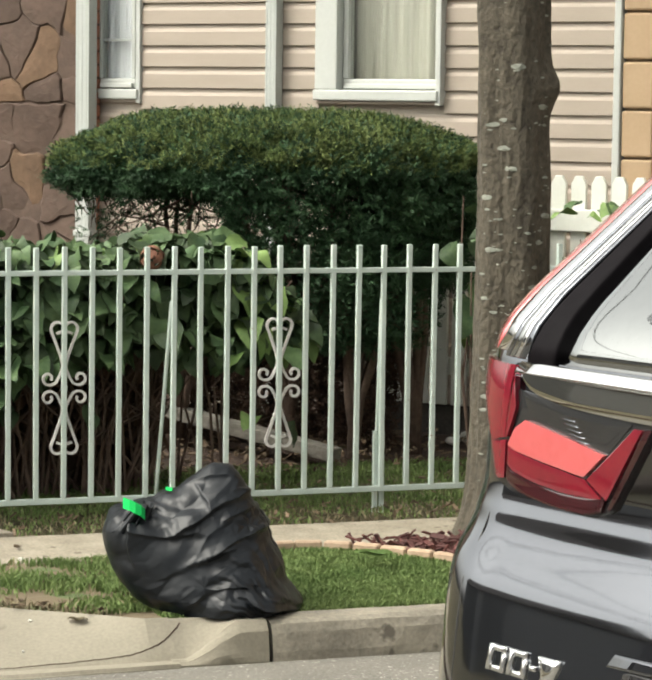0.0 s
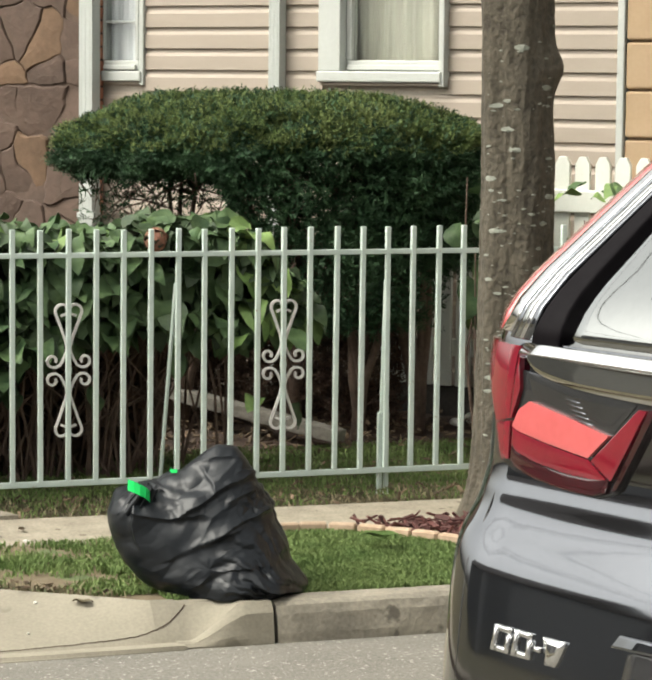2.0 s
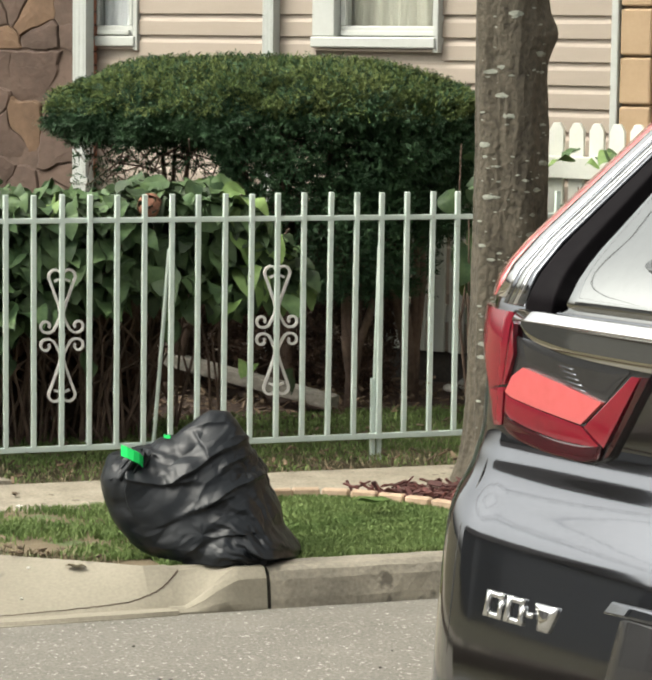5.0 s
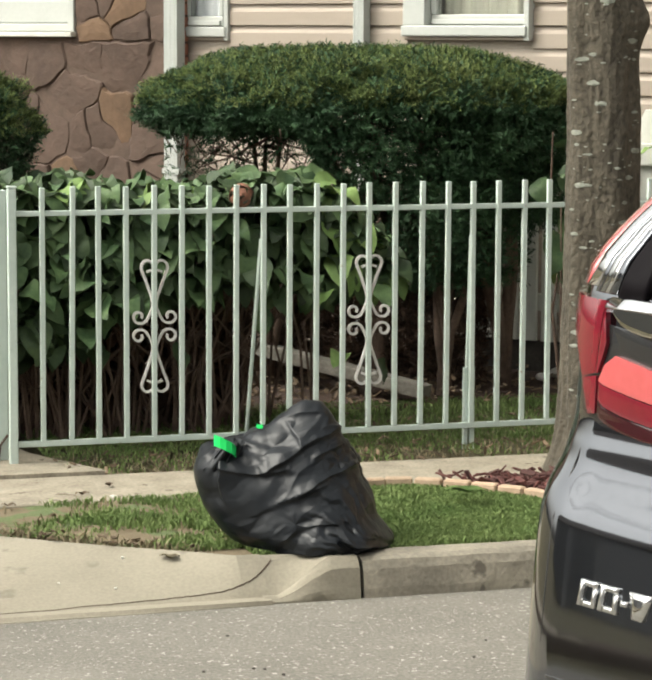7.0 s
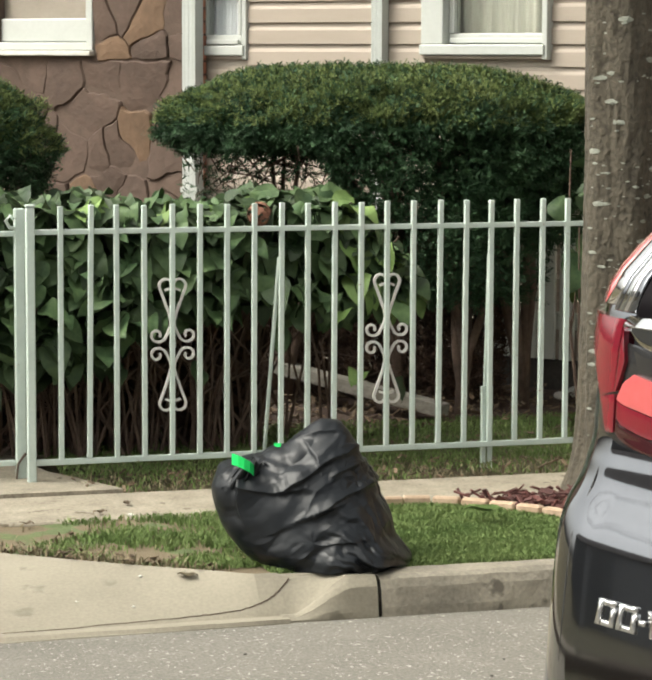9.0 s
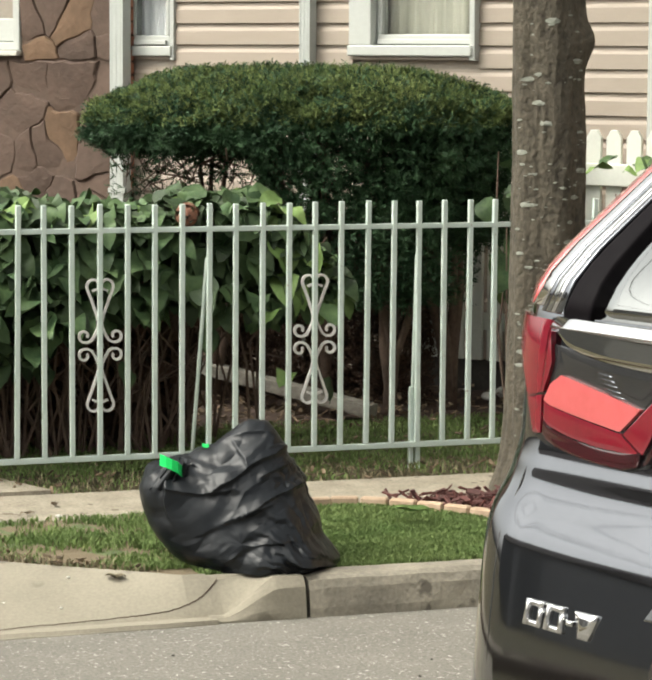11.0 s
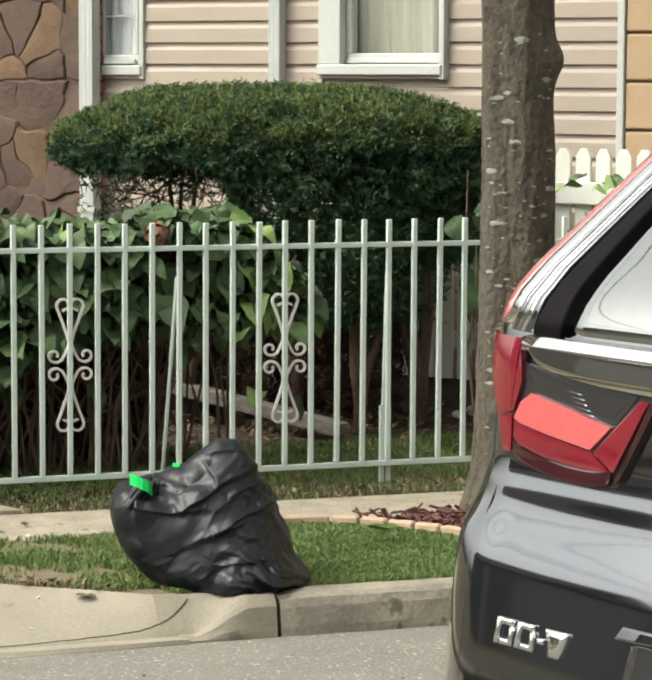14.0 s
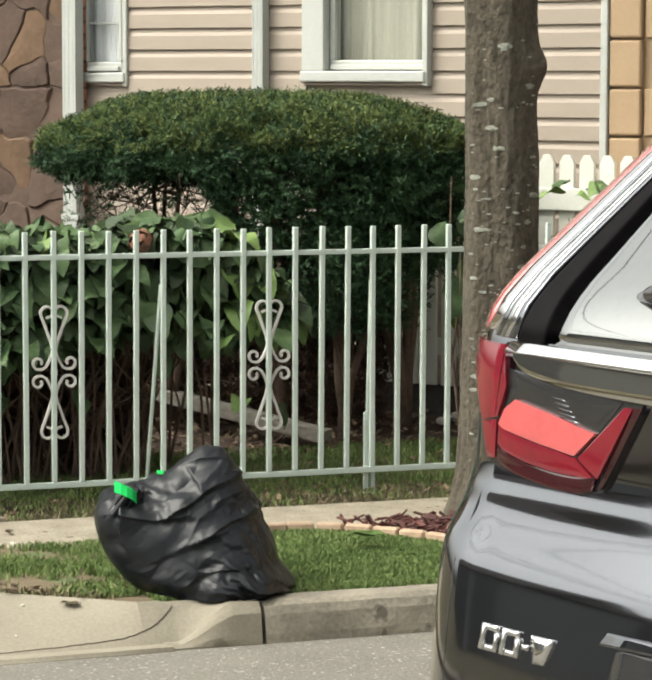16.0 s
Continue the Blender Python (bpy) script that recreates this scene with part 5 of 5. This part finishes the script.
def hull():
    bm = bmesh.new()
    zs = [0.2, 0.27, 0.35, 0.45, 0.55, 0.62, 0.70] + [0.74 + 0.006 * k for k in range(100)] + [1.345 + 0.03 * k for k in range(12)]
    rings = []
    for z in zs:
        half = [shell(s, z) for s in [-3.4, -3.0, -2.2, -1.4, -0.8, -0.4, -0.15] + [k / 14 for k in range(15)] + [1.03, 1.08, 1.15, 1.25, 1.4, 1.55]]
        nose = along(NOSE, z)
        for p in half[:5]:
            p.y = min(p.y, nose - 0.25)
        w = half[0].x
        front = [Vector((CAR_W / 2, nose, z)), Vector((w + 0.35, nose - 0.06, z)), Vector((w + 0.08, nose - 0.22, z))]
        left = front + half
        ring = left + [Vector((CAR_W - p.x, p.y, z)) for p in reversed(left[1:])]
        rings.append([bm.verts.new(p) for p in ring])
    n = len(rings[0])
    for a, b in zip(rings, rings[1:]):
        for k in range(n):
            bm.faces.new((a[k], a[(k + 1) % n], b[(k + 1) % n], b[k]))
    bm.faces.new(rings[0][::-1])
    bm.faces.new(rings[-1])
    bmesh.ops.recalc_face_normals(bm, faces=bm.faces[:])
    return bm


part("body", hull(), M_PAINT, car, smooth=True)


def panel(name, quad, lift, material, label="", n=14, thick=0.012, parent=car, sag=0.0, foot=0.0):
    """A curved plate on the tail between four corners (s, z): lower left, lower right, upper right, upper left."""
    (a, b), (c, d), (e, f), (g, h) = quad
    bm = bmesh.new()
    top, low = [], []
    for i in range(n + 1):
        u = i / n
        for j in range(n + 1):
            v = j / n
            s = (a * (1 - u) + c * u) * (1 - v) + (g * (1 - u) + e * u) * v
            z = (b * (1 - u) + d * u) * (1 - v) + (h * (1 - u) + f * u) * v
            edge = min(1.0, min(u, 1 - u, v, 1 - v) * n / 1.5)
            p, q = shell(s, z), outward(s, z)
            top.append(bm.verts.new(p + q * (lift + foot * (1 - v) - 0.003 * (1 - edge) + sag * math.sin(math.pi * u) * math.sin(math.pi * v))))
            low.append(bm.verts.new(p + q * (lift - thick)))
    m = n + 1
    for i in range(n):
        for j in range(n):
            k = i * m + j
            bm.faces.new((top[k], top[k + m], top[k + m + 1], top[k + 1]))
    rim = [i * m for i in range(m)] + [n * m + j for j in range(1, m)] + [i * m + n for i in range(n - 1, -1, -1)] + [j for j in range(n - 1, 0, -1)]
    for k, i in enumerate(rim):
        j = rim[(k + 1) % len(rim)]
        bm.faces.new((top[j], top[i], low[i], low[j]))
    bmesh.ops.recalc_face_normals(bm, faces=bm.faces[:])
    return part(name, bm, material, parent, label, smooth=True)


def strip(name, lower, upper, lift, material, label="", parent=car, n=18, thick=0.012):
    """A curved plate on the tail between a lower and an upper line, each given by two or more points (s, z)."""
    def at(line, u):
        xs = np.linspace(0, 1, len(line))
        return [float(np.mean([np.interp(u + d, xs, [p[k] for p in line]) for d in (-0.05, 0, 0.05)])) for k in (0, 1)]
    m = 10
    bm = bmesh.new()
    top, low = [], []
    for i in range(n + 1):
        u = i / n
        (a, b), (c, d) = at(lower, u), at(upper, u)
        for j in range(m + 1):
            v = j / m
            s, z = a + (c - a) * v, b + (d - b) * v
            p, q = shell(s, z), outward(s, z)
            edge = min(1.0, min(u * n, (1 - u) * n, v * m, (1 - v) * m) / 1.5)
            top.append(bm.verts.new(p + q * (lift - 0.0008 * (1 - edge))))
            low.append(bm.verts.new(p + q * (lift - thick)))
    w = m + 1
    for i in range(n):
        for j in range(m):
            k = i * w + j
            bm.faces.new((top[k], top[k + w], top[k + w + 1], top[k + 1]))
    rim = [i * w for i in range(n + 1)] + [n * w + j for j in range(1, w)] + [i * w + m for i in range(n - 1, -1, -1)] + [j for j in range(m - 1, 0, -1)]
    side = [bm.verts.new(top[i].co) for i in rim]
    for k, i in enumerate(rim):
        j = (k + 1) % len(rim)
        bm.faces.new((side[j], side[k], low[i], low[rim[j]]))
    bmesh.ops.recalc_face_normals(bm, faces=bm.faces[:])
    return part(name, bm, material, parent, label, smooth=True)


# glass of the tailgate, its black surround and the roof pillar's light strip
panel("rear_window", ((1.076, 1.29), (2.0, 1.29), (1.62, 1.69), (1.002, 1.69)), 0.006, M_TINTED, "dark tinted rear window", 16)
panel("window_surround", ((1.008, 1.285), (1.076, 1.285), (1.002, 1.69), (0.985, 1.69)), 0.009, M_BLACKOUT, "black window surround")
# added strips, bright and dull, stand in for sky reflections along the pillar
for a, b, c, d, mat in ((0.962, 1.004, 0.945, 0.972, M_PAINT), (0.925, 0.958, 0.915, 0.942, M_CHROME), (0.880, 0.921, 0.875, 0.912, M_TINTED), (0.835, 0.876, 0.835, 0.872, M_PAINT)):
    panel("pillar_streak", ((a, 1.292), (b, 1.292), (d, 1.69), (c, 1.69)), 0.011, mat, n=8)
panel("pillar_sky_streak", ((0.70, 1.30), (0.83, 1.30), (0.83, 1.69), (0.70, 1.69)), 0.011, M_CHROME, n=8)
panel("pillar_light", ((0.46, 1.30), (0.69, 1.30), (0.69, 1.69), (0.46, 1.69)), 0.010, M_REDPALE, "red pillar light beside the rear window")
strip("lamp_housing", [(0.76, 1.095), (1.04, 1.066), (1.20, 1.053), (1.252, 1.068)], [(0.56, 1.285), (1.0, 1.24), (1.2, 1.222), (1.332, 1.217)], 0.004, M_TRIM, "black lamp housing")
# tail lamp: upright arm on the corner, bright band, dark lower lens, slanting inner arm
lamp = strip("tail_light", [(0.80, 1.150), (0.928, 1.160)], [(0.50, 1.282), (0.968, 1.280)], 0.012, M_RED, "L-shaped red tail light")
strip("arm_lens", [(0.928, 1.160), (0.945, 1.160)], [(0.966, 1.268), (1.000, 1.212)], 0.012, M_RED, parent=lamp, n=6)
strip("corner_lens", [(0.88, 1.090), (0.946, 1.092)], [(0.80, 1.148), (0.940, 1.156)], 0.012, M_RED, parent=lamp)
strip("bright_lens", [(0.950, 1.149), (1.081, 1.129), (1.183, 1.117)], [(1.024, 1.194), (1.119, 1.178), (1.229, 1.157)], 0.0125, M_REDPALE, "bright pinkish red lens band", lamp)
strip("lower_lens", [(0.952, 1.118), (1.05, 1.095), (1.13, 1.085), (1.236, 1.084)], [(0.952, 1.147), (1.081, 1.127), (1.130, 1.121), (1.184, 1.114)], 0.012, M_RED, "red lower lens", lamp)
strip("lens_foot", [(0.954, 1.094), (1.04, 1.068), (1.125, 1.058), (1.203, 1.056), (1.232, 1.066)], [(0.952, 1.116), (1.05, 1.093), (1.12, 1.084), (1.19, 1.083), (1.236, 1.090)], 0.012, M_REDDARK, "nearly black foot of the lens", lamp)
strip("inner_arm", [(1.187, 1.115), (1.238, 1.086)], [(1.289, 1.207), (1.308, 1.207)], 0.012, M_RED, "slanting inner arm of the lens", lamp)
strip("arm_edge", [(1.240, 1.070), (1.250, 1.072)], [(1.311, 1.208), (1.328, 1.209)], 0.011, M_REDDARK, parent=lamp)
strip("tailgate_panel", [(1.030, 1.196), (1.119, 1.181), (1.232, 1.160)], [(1.006, 1.240), (1.116, 1.222), (1.284, 1.213)], 0.006, M_TRIM, "dark gloss panel above the lamp")
for k in range(5):
    panel("lamp_rib", ((1.10 + 0.008 * k, 1.207 - 0.008 * k), (1.155 + 0.008 * k, 1.200 - 0.008 * k), (1.155 + 0.008 * k, 1.203 - 0.008 * k), (1.10 + 0.008 * k, 1.208 - 0.008 * k)), 0.008, M_PAINT, n=3, thick=0.006)
strip("strip_lower", [(1.006, 1.262), (1.034, 1.240), (1.116, 1.226), (1.209, 1.220), (1.333, 1.216), (1.9, 1.205)], [(0.998, 1.278), (1.2, 1.270), (1.9, 1.262)], 0.010, M_SMOKE, "smoked lower strip under the window")
panel("chrome_strip", ((0.975, 1.268), (1.9, 1.260), (1.9, 1.284), (0.985, 1.287)), 0.010, M_CHROME, "polished metal strip across the tailgate", foot=0.010, thick=0.02)
panel("shut_line", ((0.835, 0.66), (0.845, 0.66), (0.845, 1.05), (0.835, 1.05)), 0.0012, M_TRIM, n=6, thick=0.004)
panel("shut_line", ((0.845, 0.655), (1.8, 0.655), (1.8, 0.662), (0.845, 0.662)), 0.0012, M_TRIM, n=10, thick=0.004)
recess = panel("plate_recess", ((1.30, 0.62), (1.9, 0.62), (1.9, 0.855), (1.35, 0.855)), 0.002, M_TRIM, "dark recess for the number plate")
panel("recess_lip", ((1.335, 0.845), (1.9, 0.850), (1.9, 0.866), (1.352, 0.866)), 0.014, M_PAINT, n=10, parent=recess)
panel("bumper", ((0.0, 0.32), (1.8, 0.32), (1.8, 0.60), (0.0, 0.60)), 0.012, M_TRIM, "black plastic lower bumper", 24)
panel("wheel_arch", ((-0.62, 0.30), (-0.05, 0.30), (-0.05, 0.74), (-0.55, 0.74)), 0.010, M_TRIM)

# raised emblem: plain slanted metal shapes
emblem = new("emblem")
emblem["label"] = "chrome model emblem of slanted shapes"
emblem.parent = car
Z_A, Z_B, SLANT = 0.790, 0.833, 0.006


def emblem_bar(a0, a1, b0, b1, z0=Z_A, z1=Z_B):
    panel("emblem_bar", ((a0, z0), (a1, z0), (b1, z1), (b0, z1)), 0.008, M_CHROME, n=4, thick=0.008, parent=emblem)


# a slanted open frame, a second one, a dash and a wedge
for a in (1.043, 1.095):
    emblem_bar(a, a + 0.010, a + SLANT, a + 0.010 + SLANT)
    emblem_bar(a + 0.011, a + 0.042, a + 0.012, a + 0.044, Z_A, Z_A + 0.010)
    emblem_bar(a + 0.016, a + 0.046, a + 0.017, a + 0.048, Z_B - 0.010, Z_B)
emblem_bar(1.129, 1.140, 1.133, 1.144, Z_A, Z_B - 0.011)
emblem_bar(1.077, 1.087, 1.081, 1.091, Z_A, Z_B - 0.011)
emblem_bar(1.149, 1.165, 1.150, 1.166, 0.806, 0.815)
emblem_bar(1.180, 1.204, 1.171, 1.225)

wiper = part("wiper", tube([shell(1.60, 1.392) + Vector((0, -0.03, 0.01)), shell(1.36, 1.385) + Vector((0, -0.035, 0.01)), shell(1.28, 1.378) + Vector((0, -0.03, 0.005)), shell(1.235, 1.376) + Vector((0, -0.012, 0))], [0.026, 0.022, 0.016, 0.006], 10), M_TRIM, car, "black rear wiper arm", smooth=True)
for k, (x, y) in enumerate(((0.13, 0.95), (CAR_W - 0.13, 0.95), (0.13, 3.62), (CAR_W - 0.13, 3.62))):
    bm = bmesh.new()
    bmesh.ops.create_cone(bm, cap_ends=True, segments=40, radius1=0.345, radius2=0.345, depth=0.235)
    bmesh.ops.bevel(bm, geom=[e for e in bm.edges if len(e.link_faces) == 2 and any(len(f.verts) > 4 for f in e.link_faces)], offset=0.03, segments=3, affect="EDGES")
    wheel = part("wheel", bm, M_RUBBER, car, m=pose(x, y, 0.345, 0, 90, 0), smooth=False)
    bm = bmesh.new()
    for j in range(5):
        a = j * 72
        box(bm, 0.05, -0.03, -0.125, 0.23, 0.03, 0.125, 0.01)
        bmesh.ops.rotate(bm, verts=bm.verts[:], cent=(0, 0, 0), matrix=Matrix.Rotation(radians(72), 3, "Z"))
    bmesh.ops.create_cone(bm, cap_ends=True, segments=24, radius1=0.06, radius2=0.06, depth=0.25)
    part("rim", bm, M_ALLOY, wheel)


# overhead cables along the street
for k, (y, z) in enumerate(((1.2, 6.3), (1.5, 6.9), (1.0, 7.4), (0.4, 5.8))):
    c = thing("overhead_cable", pose(0, 0, 0), "black overhead utility cable above the street", "cable", "overhead cables")
    part("cable", tube([(-40 + 2 * i, y, z - 0.5 * (1 - (((i * 2 - 40) % 20 - 10) / 10) ** 2)) for i in range(41)], 0.014, 5), M_TRIM, c)
